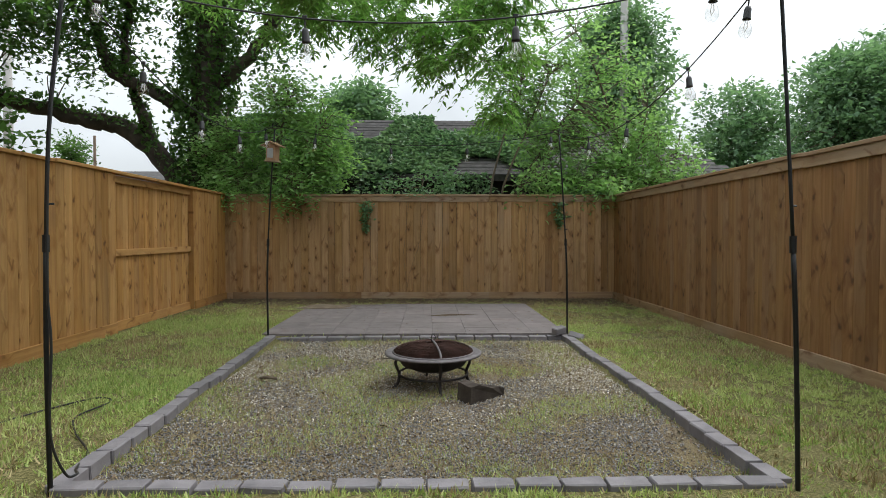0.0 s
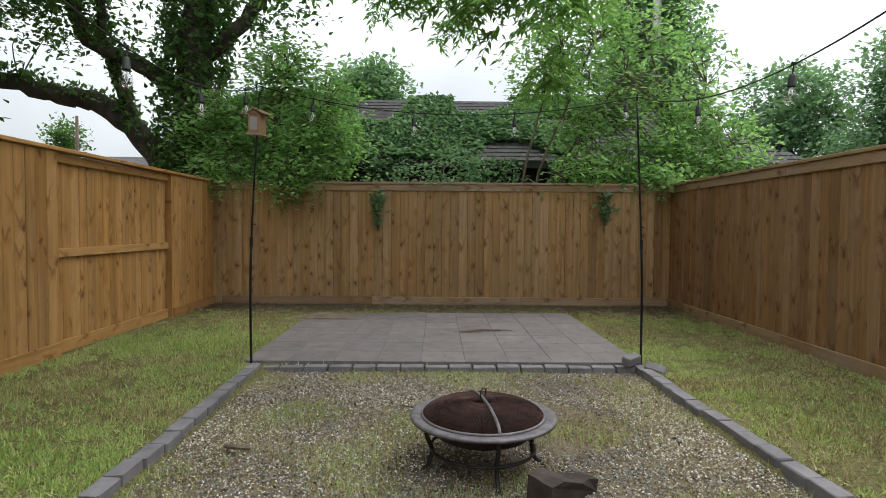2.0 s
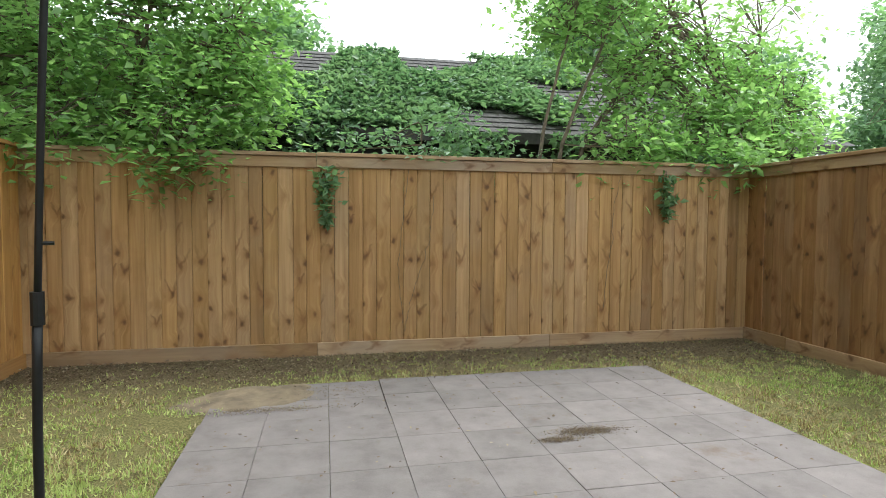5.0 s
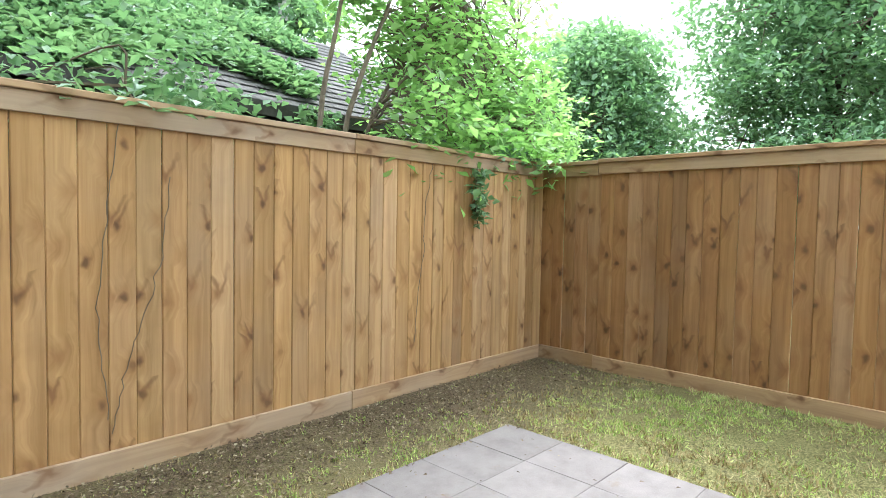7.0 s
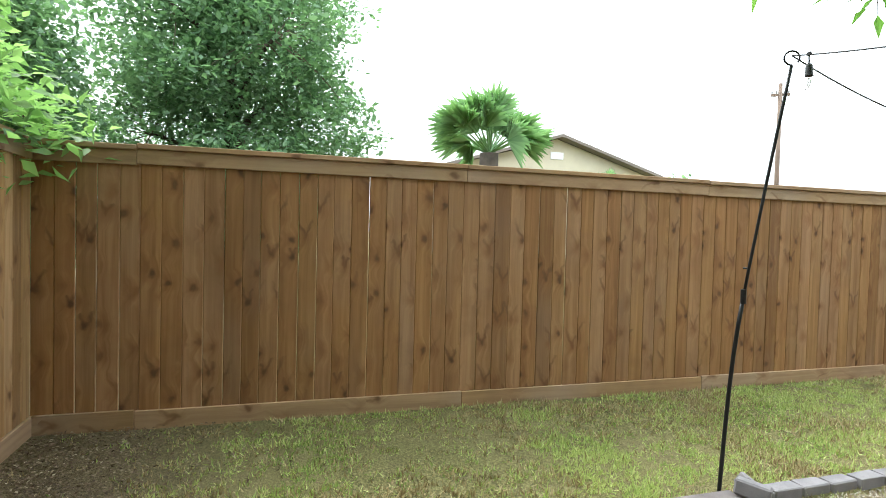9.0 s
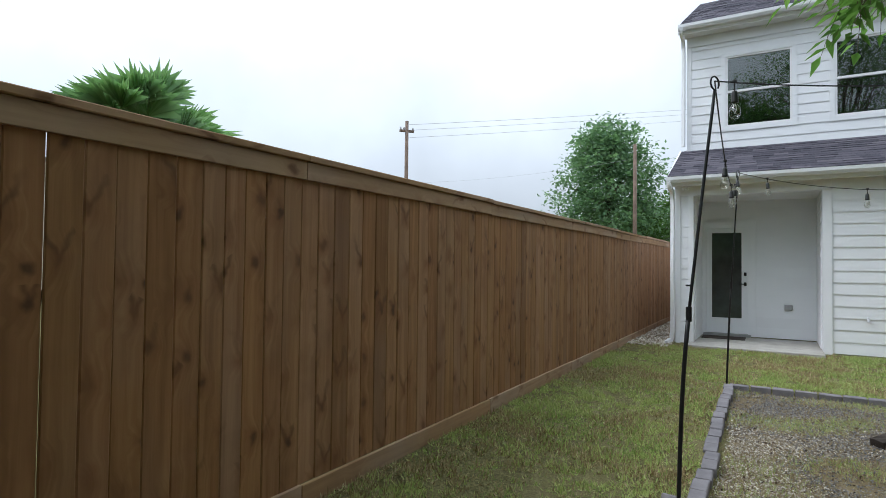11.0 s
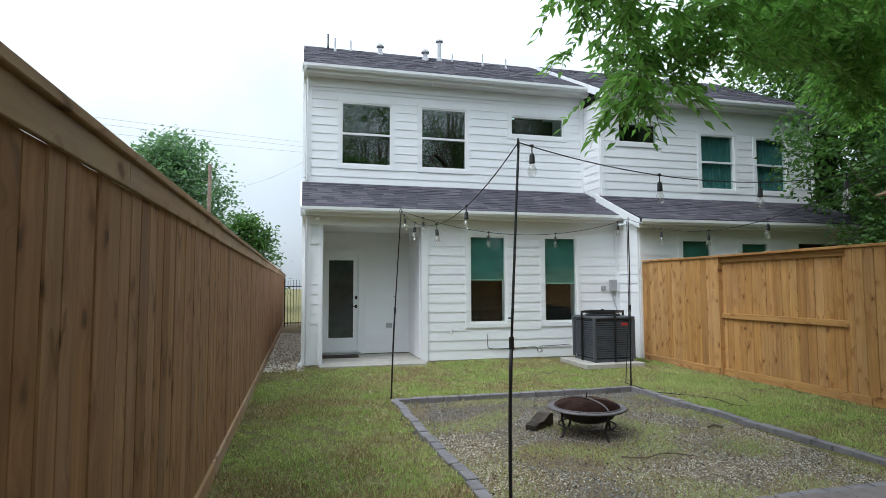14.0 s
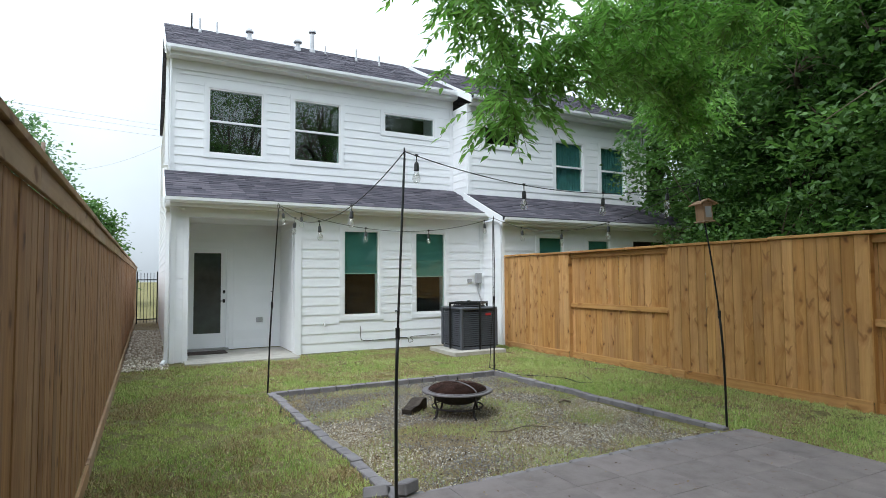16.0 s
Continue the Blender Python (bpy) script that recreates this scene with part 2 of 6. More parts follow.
def glass_mat(name, tint=(0.8, 0.9, 0.86), ior=1.5):
    M = Mat(name, rough=0.02)
    lw = M.n("LayerWeight", Blend=0.5)
    low = ((ior - 1.0) / (ior + 1.0)) ** 2
    steep = M.rng(M.math("POWER", lw.outputs["Facing"], 5.0), 0.0, 1.0, low, 1.0)
    tp = M.n("BsdfTransparent")
    tp.inputs["Color"].default_value = (*tint, 1)
    gl = M.n("BsdfGlossy", Roughness=0.015)
    mixs = M.n("MixShader")
    M.l(steep, mixs.inputs[0])
    M.l(tp.outputs[0], mixs.inputs[1])
    M.l(gl.outputs[0], mixs.inputs[2])
    M.l(mixs.outputs[0], M.t.nodes["Material Output"].inputs["Surface"])
    return M.m


def shingle_mat():
    M = Mat("asphalt_shingle", rough=0.95, spec=0.15)
    v = M.coords("Object")
    br = M.n("TexBrick", Scale=1.0)
    for k, val in (("Mortar Size", 0.012), ("Brick Width", 0.3), ("Row Height", 0.145), ("Bias", 0.0)):
        br.inputs[k].default_value = val
    br.inputs["Color1"].default_value, br.inputs["Color2"].default_value = (0.055, 0.053, 0.068, 1), (0.10, 0.092, 0.11, 1)
    br.inputs["Mortar"].default_value = (0.03, 0.03, 0.035, 1)
    M.l(v, br.inputs["Vector"])
    n = M.noise(v, 120.0, 3, 0.7)
    c = M.mixc(M.rng(n, 0.45, 0.7, 0.0, 0.4), br.outputs["Color"], (0.13, 0.12, 0.135))
    c = M.mixc(M.rng(M.noise(v, 0.8, 4), 0.4, 0.7, 0.0, 0.3), c, (0.05, 0.048, 0.058))
    M.colour(c)
    M.bump(br.outputs["Fac"], -0.5, 0.01)
    return M.m


ground_m = ground_mat()
siding_mat = simple("white_siding_paint", (0.84, 0.85, 0.87), 0.55, var=0.025, scale=1.5, bump=0.08, fine=45)
white_trim = simple("white_trim_paint", (0.85, 0.86, 0.88), 0.5, var=0.02, scale=2.0)
soffit_mat = simple("soffit_paint", (0.76, 0.76, 0.75), 0.6, var=0.03, scale=2.0)
vinyl_mat = simple("white_vinyl_frame", (0.85, 0.85, 0.86), 0.35, var=0.01)
shingle = shingle_mat()
paver_mat = stone_mat("concrete_paver", (0.138, 0.12, 0.117), (0.183, 0.161, 0.158), (0.222, 0.197, 0.193), True, 0.65)
edging_mat = stone_mat("grey_edging_stone", (0.13, 0.122, 0.128), (0.195, 0.183, 0.19), (0.26, 0.245, 0.25))
concrete_mat = stone_mat("poured_concrete", (0.33, 0.31, 0.28), (0.42, 0.4, 0.36), (0.5, 0.48, 0.44), False)
block_mat = stone_mat("charred_block", (0.02, 0.016, 0.013), (0.05, 0.04, 0.033), (0.10, 0.082, 0.068), False)
black_metal = simple("black_powder_coat", (0.012, 0.012, 0.013), 0.45, 0.3, 0.4, 0.3, 20)
rust_metal = simple("rusty_steel_mesh", (0.052, 0.026, 0.02), 0.85, 0.3, 0.3, 0.5, 9, 0.4)
bowl_mat = simple("dark_bronze_steel", (0.048, 0.041, 0.042), 0.6, 0.6, 0.4, 0.35, 14, 0.25)
ash_mat = simple("grey_ash", (0.06, 0.045, 0.038), 0.95, var=0.4, scale=20, bump=0.8)
ac_mat = simple("grey_enamel", (0.085, 0.09, 0.105), 0.5, 0.2, var=0.1)
ac_dark = simple("dark_coil", (0.02, 0.021, 0.024), 0.7, 0.2, var=0.3, scale=40)
red_mat = simple("red_badge", (0.45, 0.03, 0.035), 0.4, var=0.05)
steel_mat = simple("galvanised_steel", (0.45, 0.45, 0.46), 0.45, 0.8, var=0.15, scale=8)
grey_plastic = simple("grey_plastic", (0.36, 0.36, 0.37), 0.5, var=0.05)
black_rubber = simple("black_cable", (0.010, 0.010, 0.010), 0.55, var=0.2)
socket_mat = simple("black_socket", (0.014, 0.014, 0.014), 0.5, var=0.2)
bulb_glass = glass_mat("clear_bulb_glass", (0.94, 0.94, 0.93), 2.1)
filament_mat = simple("pale_filament", (0.75, 0.72, 0.66), 0.5)
window_glass = glass_mat("window_glass", (0.85, 0.93, 0.9), 1.6)
coated_glass = glass_mat("coated_window_glass", (0.6, 0.7, 0.66), 2.3)
# near-black colours that hold the darkness of the rooms and a porch recess
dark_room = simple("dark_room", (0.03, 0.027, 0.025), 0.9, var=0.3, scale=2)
brown_sheet = simple("dark_brown_sheet", (0.016, 0.011, 0.01), 0.8, var=0.2, scale=4)
teal_shade = simple("teal_shade_cloth", (0.085, 0.22, 0.2), 0.8, var=0.12, scale=3)
teal_curtain = simple("teal_curtain_cloth", (0.06, 0.165, 0.175), 0.85, var=0.25, scale=5)
pale_bar = simple("pale_shade_bar", (0.45, 0.6, 0.52), 0.6)
frost_glass = simple("frosted_door_glass", (0.045, 0.055, 0.055), 0.12, spec=0.8, var=0.35, scale=2.5)
mat_fabric = simple("brown_door_mat", (0.05, 0.035, 0.028), 0.95, var=0.3, scale=40)
bark_mat = simple("grey_brown_bark", (0.075, 0.058, 0.045), 0.95, var=0.45, scale=5, bump=0.9, fine=22)
twig_mat = simple("brown_twig", (0.13, 0.10, 0.07), 0.9, var=0.3, scale=8)
pole_wood = simple("utility_pole_wood", (0.17, 0.12, 0.09), 0.9, var=0.25, scale=4)
pole_concrete = simple("concrete_pole", (0.4, 0.39, 0.37), 0.9, var=0.1, scale=2)
tan_wall = simple("tan_stucco", (0.58, 0.52, 0.40), 0.9, var=0.05, scale=2)
tan_roof = simple("brown_roof", (0.2, 0.17, 0.145), 0.95, var=0.15, scale=10)
old_roof = simple("old_shingle_roof", (0.065, 0.06, 0.058), 0.95, var=0.4, scale=7, bump=0.6, fine=30)
dark_wall = simple("near_black_wall", (0.035, 0.035, 0.037), 0.95, var=0.3, scale=3)
iron_mat = simple("black_iron", (0.015, 0.015, 0.016), 0.5, 0.5)
leaf_dark = leaf_mat("deep_green_leaf", (0.046, 0.095, 0.028), (0.075, 0.158, 0.042), (0.128, 0.24, 0.064), 0.5, 0.42)
leaf_mid = leaf_mat("mid_green_leaf", (0.08, 0.15, 0.08), (0.132, 0.235, 0.13), (0.225, 0.35, 0.21), 0.5, 0.5)
leaf_bright = leaf_mat("bright_green_leaf", (0.135, 0.25, 0.09), (0.215, 0.37, 0.14), (0.34, 0.51, 0.225), 0.45, 0.58)
leaf_pecan = leaf_mat("pecan_leaf", (0.1, 0.22, 0.05), (0.16, 0.32, 0.08), (0.27, 0.46, 0.14), 0.45, 0.52)
leaf_ivy = leaf_mat("blue_green_ivy", (0.07, 0.145, 0.08), (0.12, 0.215, 0.12), (0.23, 0.34, 0.2), 0.35, 0.35)
leaf_palm = leaf_mat("palm_blade", (0.15, 0.28, 0.12), (0.22, 0.38, 0.17), (0.32, 0.5, 0.25), 0.4, 0.35)
grass_m = leaf_mat("grass_blade", (0.19, 0.29, 0.078), (0.35, 0.455, 0.135), (0.56, 0.58, 0.26), 0.6, 0.3)
straw_m = chips_mat("dry_straw", [(0.0, (0.24, 0.17, 0.08)), (0.5, (0.36, 0.285, 0.14)), (1.0, (0.5, 0.42, 0.24))])
litter_m = chips_mat("leaf_litter", [(0.0, (0.06, 0.04, 0.025)), (0.45, (0.12, 0.08, 0.05)), (0.85, (0.19, 0.14, 0.09)), (1.0, (0.34, 0.29, 0.2))])
gravel_m = chips_mat("blue_grey_gravel", [(0.0, (0.11, 0.105, 0.105)), (0.5, (0.22, 0.215, 0.215)), (0.85, (0.34, 0.33, 0.31)), (1.0, (0.5, 0.47, 0.41))])
shell_m = chips_mat("pale_limestone_chip", [(0.0, (0.26, 0.21, 0.145)), (0.5, (0.55, 0.49, 0.4)), (1.0, (0.84, 0.8, 0.71))])


def bed_mat():
    M = Mat("gravel_bed_soil", rough=0.95, spec=0.15)
    v = M.coords("Object")
    n1, n2, n3 = M.noise(v, 1.3, 5, 0.6), M.noise(v, 110.0, 3, 0.7), M.noise(v, 9.0, 4, 0.6)
    c = M.ramp(n2, [(0.3, (0.09, 0.068, 0.045)), (0.55, (0.235, 0.188, 0.125)), (0.75, (0.44, 0.38, 0.285))])
    c = M.mixc(M.rng(n1, 0.42, 0.6, 0.0, 0.55), c, (0.3, 0.24, 0.11))
    c = M.mixc(M.rng(n3, 0.55, 0.7, 0.0, 0.4), c, (0.13, 0.105, 0.07))
    M.colour(c)
    M.bump(n2, 1.0, 0.02)
    return M.m


bed_m = bed_mat()


# ---- building helpers ----
def mesh_ob(name, bm, mat, parent=None, label="", smooth=False):
    me = bpy.data.meshes.new(name)
    bm.to_mesh(me)
    bm.free()
    me.materials.append(mat)
    if smooth:
        me.polygons.foreach_set("use_smooth", [True] * len(me.polygons))
    ob = new(name, me)
    if parent is not None:
        ob.parent = parent
    if label:
        ob["label"] = label
    return ob


def part(name, bm, mat, parent, label="", smooth=False):
    return mesh_ob(name, bm, mat, parent, label, smooth)


def thing(name, label, category, m=None, group="", kind=""):
    ob = new(name)
    ob.empty_display_size = 0.1
    if m is not None:
        ob.matrix_basis = m
    return tagged(ob, label, category, group, kind)


def box(bm, x0, x1, y0, y1, z0, z1, bev=0.0):
    """A box between two corners, with its edges chamfered by bev."""
    c = Vector(((x0 + x1) / 2, (y0 + y1) / 2, (z0 + z1) / 2))
    made = bmesh.ops.create_cube(bm, size=1.0, matrix=Matrix.Translation(c) @ Matrix.Diagonal((abs(x1 - x0), abs(y1 - y0), abs(z1 - z0), 1)))
    if bev:
        edges = list({e for v in made["verts"] for e in v.link_edges})
        bmesh.ops.bevel(bm, geom=edges, offset=bev, segments=1, affect="EDGES")
    return bm


def bx(*a, bev=0.0):
    return box(bmesh.new(), *a, bev=bev)


def tube(bm, pts, radii, sides=8, cap=True):
    """A tube along a line of points, its radius given at each point."""
    pts = [Vector(p) for p in pts]
    if isinstance(radii, (int, float)):
        radii = [radii] * len(pts)
    rings, side = [], None
    for i, p in enumerate(pts):
        d = (pts[min(i + 1, len(pts) - 1)] - pts[max(i - 1, 0)]).normalized()
        if side is None:
            side = d.orthogonal().normalized()
        side = (side - d * side.dot(d)).normalized()
        up = d.cross(side)
        rings.append([bm.verts.new(p + radii[i] * (math.cos(a) * side + math.sin(a) * up)) for a in [2 * math.pi * k / sides for k in range(sides)]])
    for a, b in zip(rings, rings[1:]):
        for k in range(sides):
            bm.faces.new((a[k], a[(k + 1) % sides], b[(k + 1) % sides], b[k]))
    if cap:
        bm.faces.new(list(reversed(rings[0])))
        bm.faces.new(rings[-1])
    return bm


def smooth_line(pts, steps=6):
    """Catmull-Rom points through pts."""
    P = [Vector(p) for p in pts]
    P = [P[0] * 2 - P[1]] + P + [P[-1] * 2 - P[-2]]
    out = []
    for i in range(1, len(P) - 2):
        for k in range(steps):
            t = k / steps
            out.append(0.5 * ((2 * P[i]) + (P[i + 1] - P[i - 1]) * t + (2 * P[i - 1] - 5 * P[i] + 4 * P[i + 1] - P[i + 2]) * t * t + (3 * P[i] - P[i - 1] - 3 * P[i + 1] + P[i + 2]) * t ** 3))
    return out + [P[-2]]


def lathe(bm, profile, sides=24, centre=(0, 0)):
    """A turned shape from (radius, z) pairs."""
    rings = [[bm.verts.new((centre[0] + r * math.cos(2 * math.pi * k / sides), centre[1] + r * math.sin(2 * math.pi * k / sides), z)) for k in range(sides)] for r, z in profile]
    for a, b in zip(rings, rings[1:]):
        for k in range(sides):
            bm.faces.new((a[k], a[(k + 1) % sides], b[(k + 1) % sides], b[k]))
    return bm


def turns(n, rng, tilt=None):
    """n random rotations; with tilt the local z stays within that spread (radians) of up."""
    if tilt is None:
        q = rng.normal(size=(n, 4))
        q /= np.linalg.norm(q, axis=1)[:, None]
        w, x, y, z = q.T
    else:
        a, h, th = rng.uniform(0, 2 * np.pi, n), rng.uniform(0, 2 * np.pi, n), np.abs(rng.normal(0, tilt, n))
        w, x, y, z = np.cos(th / 2), np.sin(th / 2) * np.cos(h), np.sin(th / 2) * np.sin(h), np.zeros(n)
        cw, cz = np.cos(a / 2), np.sin(a / 2)
        w, x, y, z = w * cw - z * cz, x * cw + y * cz, y * cw - x * cz, w * cz + z * cw
    return np.stack([np.stack([1 - 2 * (y * y + z * z), 2 * (x * y - z * w), 2 * (x * z + y * w)], 1),
                     np.stack([2 * (x * y + z * w), 1 - 2 * (x * x + z * z), 2 * (y * z - x * w)], 1),
                     np.stack([2 * (x * z - y * w), 2 * (y * z + x * w), 1 - 2 * (x * x + y * y)], 1)], 1)


def scatter(name, base_v, base_f, pos, rot, size, mat, parent=None, label="", smooth=False):
    """One mesh holding a copy of a small base shape at every place."""
    base_v = np.array(base_v, float)
    size = np.asarray(size, float)
    if size.ndim == 1:
        size = np.repeat(size[:, None], 3, 1)
    n, k = len(pos), len(base_v)
    local = base_v[None] * size[:, None, :]
    verts = np.einsum("nij,nkj->nki", rot, local) + np.asarray(pos)[:, None, :]
    tri = np.array(base_f, int)
    faces = (tri[None] + (np.arange(n) * k)[:, None, None]).reshape(-1, tri.shape[1])
    me = bpy.data.meshes.new(name)
    me.vertices.add(n * k)
    me.vertices.foreach_set("co", verts.reshape(-1))
    me.loops.add(faces.size)
    me.loops.foreach_set("vertex_index", faces.reshape(-1))
    me.polygons.add(len(faces))
    me.polygons.foreach_set("loop_start", np.arange(len(faces)) * tri.shape[1])
    me.update(calc_edges=True)
    me.materials.append(mat)
    ob = new(name, me)
    if parent is not None:
        ob.parent = parent
    if label:
        ob["label"] = label
    return ob


LEAF = [(0, 0, 0), (0.28, 0.4, 0.07), (0, 1, -0.08), (-0.28, 0.4, 0.07)], [(0, 1, 2), (0, 2, 3)]
STONE = [(1, 0, 0), (-0.9, 0.1, 0), (0.1, 0.85, 0.1), (-0.1, -0.8, 0), (0, 0.1, 0.62), (0.1, 0, -0.6)], [(0, 2, 4), (2, 1, 4), (1, 3, 4), (3, 0, 4), (2, 0, 5), (1, 2, 5), (3, 1, 5), (0, 3, 5)]
BLADE = [(-0.06, 0, 0), (0.06, 0, 0), (0, 0.35, 1)], [(0, 1, 2)]


def leaves_in(clumps, rng, per, spread, droop=0.9):
    """Places for leaves: sprays strewn through ellipsoids (centre, radii, sprays)."""
    pos, sprays = [], []
    for c, r, count in clumps:
        d = rng.normal(size=(count, 3))
        d /= np.linalg.norm(d, axis=1)[:, None]
        d *= (rng.uniform(0.12, 1.0, count) ** 0.45)[:, None]
        d *= rng.uniform(0.75, 1.2, count)[:, None]
        s = np.array(c) + d * np.array(r)
        sprays.append(s)
        off = rng.normal(size=(count, per, 3)) * spread
        off[:, :, 2] *= 0.6
        out = d / (np.linalg.norm(d, axis=1)[:, None] + 1e-6)
        along = rng.uniform(0, 1, (count, per, 1))
        off += out[:, None, :] * along * spread * 1.6
        off[:, :, 2] -= along[:, :, 0] ** 2 * spread * droop
        pos.append((s[:, None, :] + off).reshape(-1, 3))
    return np.concatenate(pos), np.concatenate(sprays)


def tree(name, label, limbs, clumps, leaf, mat, rng, per=22, spread=0.16, size=0.1, twigs=0.25, bark=None, tilt=0.9, kind=""):
    """limbs: (points, first radius, last radius); the first is the trunk."""
    root = Vector(limbs[0][0][0]) if limbs else Vector(clumps[0][0])
    t = thing(name, label, "tree", Matrix.Translation(root), kind=kind)
    rt = np.array(root)
    tips = []
    for i, (pts, r0, r1) in enumerate(limbs):
        line = smooth_line([Vector(p) - root for p in pts], 6)
        for j in range(1, len(line) - 1):
            line[j] = line[j] + Vector(rng.normal(size=3)) * r0 * 0.12
        n = len(line)
        bm = tube(bmesh.new(), line, [r0 + (r1 - r0) * (k / (n - 1)) ** 0.8 for k in range(n)], 9)
        part("trunk" if i == 0 else "limb", bm, bark or bark_mat, t, smooth=True)
        tips += [np.array(p) for p in line[n // 3:]]
    pos, sprays = leaves_in(clumps, rng, per, spread)
    if tips and twigs:
        T = np.array(tips)
        bm = bmesh.new()
        for s in sprays[rng.uniform(size=len(sprays)) < twigs] - rt:
            near = T[np.argmin(np.sum((T - s) ** 2, 1) + rng.uniform(0, 0.3))]
            mid = (near + s) / 2 + rng.normal(size=3) * 0.12 + np.array([0, 0, 0.1])
            L = float(np.linalg.norm(s - near))
            tube(bm, smooth_line([near, mid, s], 3), [0.006 + 0.008 * L * (1 - k / 6) for k in range(7)], 4, False)
        part("twig_growth", bm, twig_mat if bark is None else bark, t)["kind"] = "stuff"
    scale = size * rng.uniform(0.6, 1.35, len(pos))
    scatter("crown", leaf[0], leaf[1], pos - rt, turns(len(pos), rng, tilt), scale, mat, t)["kind"] = "stuff"
    return t


# ---- the yard: plan ----
EAST, WEST, NORTH = 4.41, -3.02, 11.44
BED = [(-0.94, 3.30), (2.56, 3.30), (2.47, 7.37), (-1.03, 7.32)]  # centre line of the edging: SW, SE, NE, NW
Y_LOW, Y_UP = -0.333, -1.787
HOUSE_E, HOUSE_W = 3.66, -2.97
rng = np.random.default_rng(7)


def in_bed(x, y, grow=0.0):
    west = -0.94 + (y - 3.3) * -0.017 - grow
    east = 2.56 + (y - 3.3) * -0.021 + grow
    return (x > west) & (x < east) & (y > 3.3 - grow) & (y < 7.34 + grow)


def on_slab(x, y, grow=0.0):
    full = (x > -1.17 - grow) & (x < 2.51 + grow) & (y > 7.4 - grow) & (y < 9.7 + grow)
    back = (x > -0.5 - grow) & (x < 2.51 + grow) & (y > 9.6) & (y < 10.39 + grow)
    return full | back


# ground: one sheet to the horizon, sunk a little under the gravel
def build_ground():
    bm = bmesh.new()
    xs = np.concatenate([[-400.0, -60.0, -12.0], np.arange(-3.25, 4.76, 0.25), [12.0, 60.0, 400.0]])
    ys = np.concatenate([[-400.0, -60.0, -14.0], np.arange(-0.5, 11.76, 0.25), [16.0, 60.0, 400.0]])
    grid = []
    for y in ys:
        row = []
        for x in xs:
            near = -3.0 < x < 4.4 and -0.3 < y < 11.4
            z = 0.018 * noise.noise((x * 0.9, y * 0.9, 0.0)) if near else 0.0
            if in_bed(np.float64(x), np.float64(y), -0.02):
                z = -0.12
            row.append(bm.verts.new((x, y, z)))
        grid.append(row)
    for a, b in zip(grid, grid[1:]):
        for k in range(len(a) - 1):
            bm.faces.new((a[k], a[k + 1], b[k + 1], b[k]))
    ob = mesh_ob("ground", bm, ground_m, smooth=True)
    tagged(ob, "patchy mown lawn with bare brown soil", "ground", kind="structure")


build_ground()


def build_bed():
    bm = bmesh.new()
    n, m = 28, 32
    rows = []
    for j in range(m + 1):
        y = 3.3 + (7.34 - 3.3) * j / m
        w, e = -0.94 + (y - 3.3) * -0.017, 2.56 + (y - 3.3) * -0.021
        rows.append([bm.verts.new((w + (e - w) * i / n, y, -0.05 + 0.022 * noise.noise((i * 0.35, j * 0.35, 3.0)))) for i in range(n + 1)])
    for a, b in zip(rows, rows[1:]):
        for k in range(n):
            bm.faces.new((a[k], a[k + 1], b[k + 1], b[k]))
    tagged(mesh_ob("gravel_bed", bm, bed_m, smooth=True), "weedy gravel bed with straw and soil showing", "gravel", kind="structure")


build_bed()


# ---- fences ----
def board_mesh(name, w, t, h, mat, bev=0.004):
    bm = bx(-w / 2, w / 2, -t, 0, 0, h, bev=bev)
    me = bpy.data.meshes.new(name)
    bm.to_mesh(me)
    bm.free()
    me.materials.append(mat)
    return me


def link(name, me, parent, m):
    ob = new(name, me)
    ob.parent = parent
    ob.matrix_basis = m
    return ob


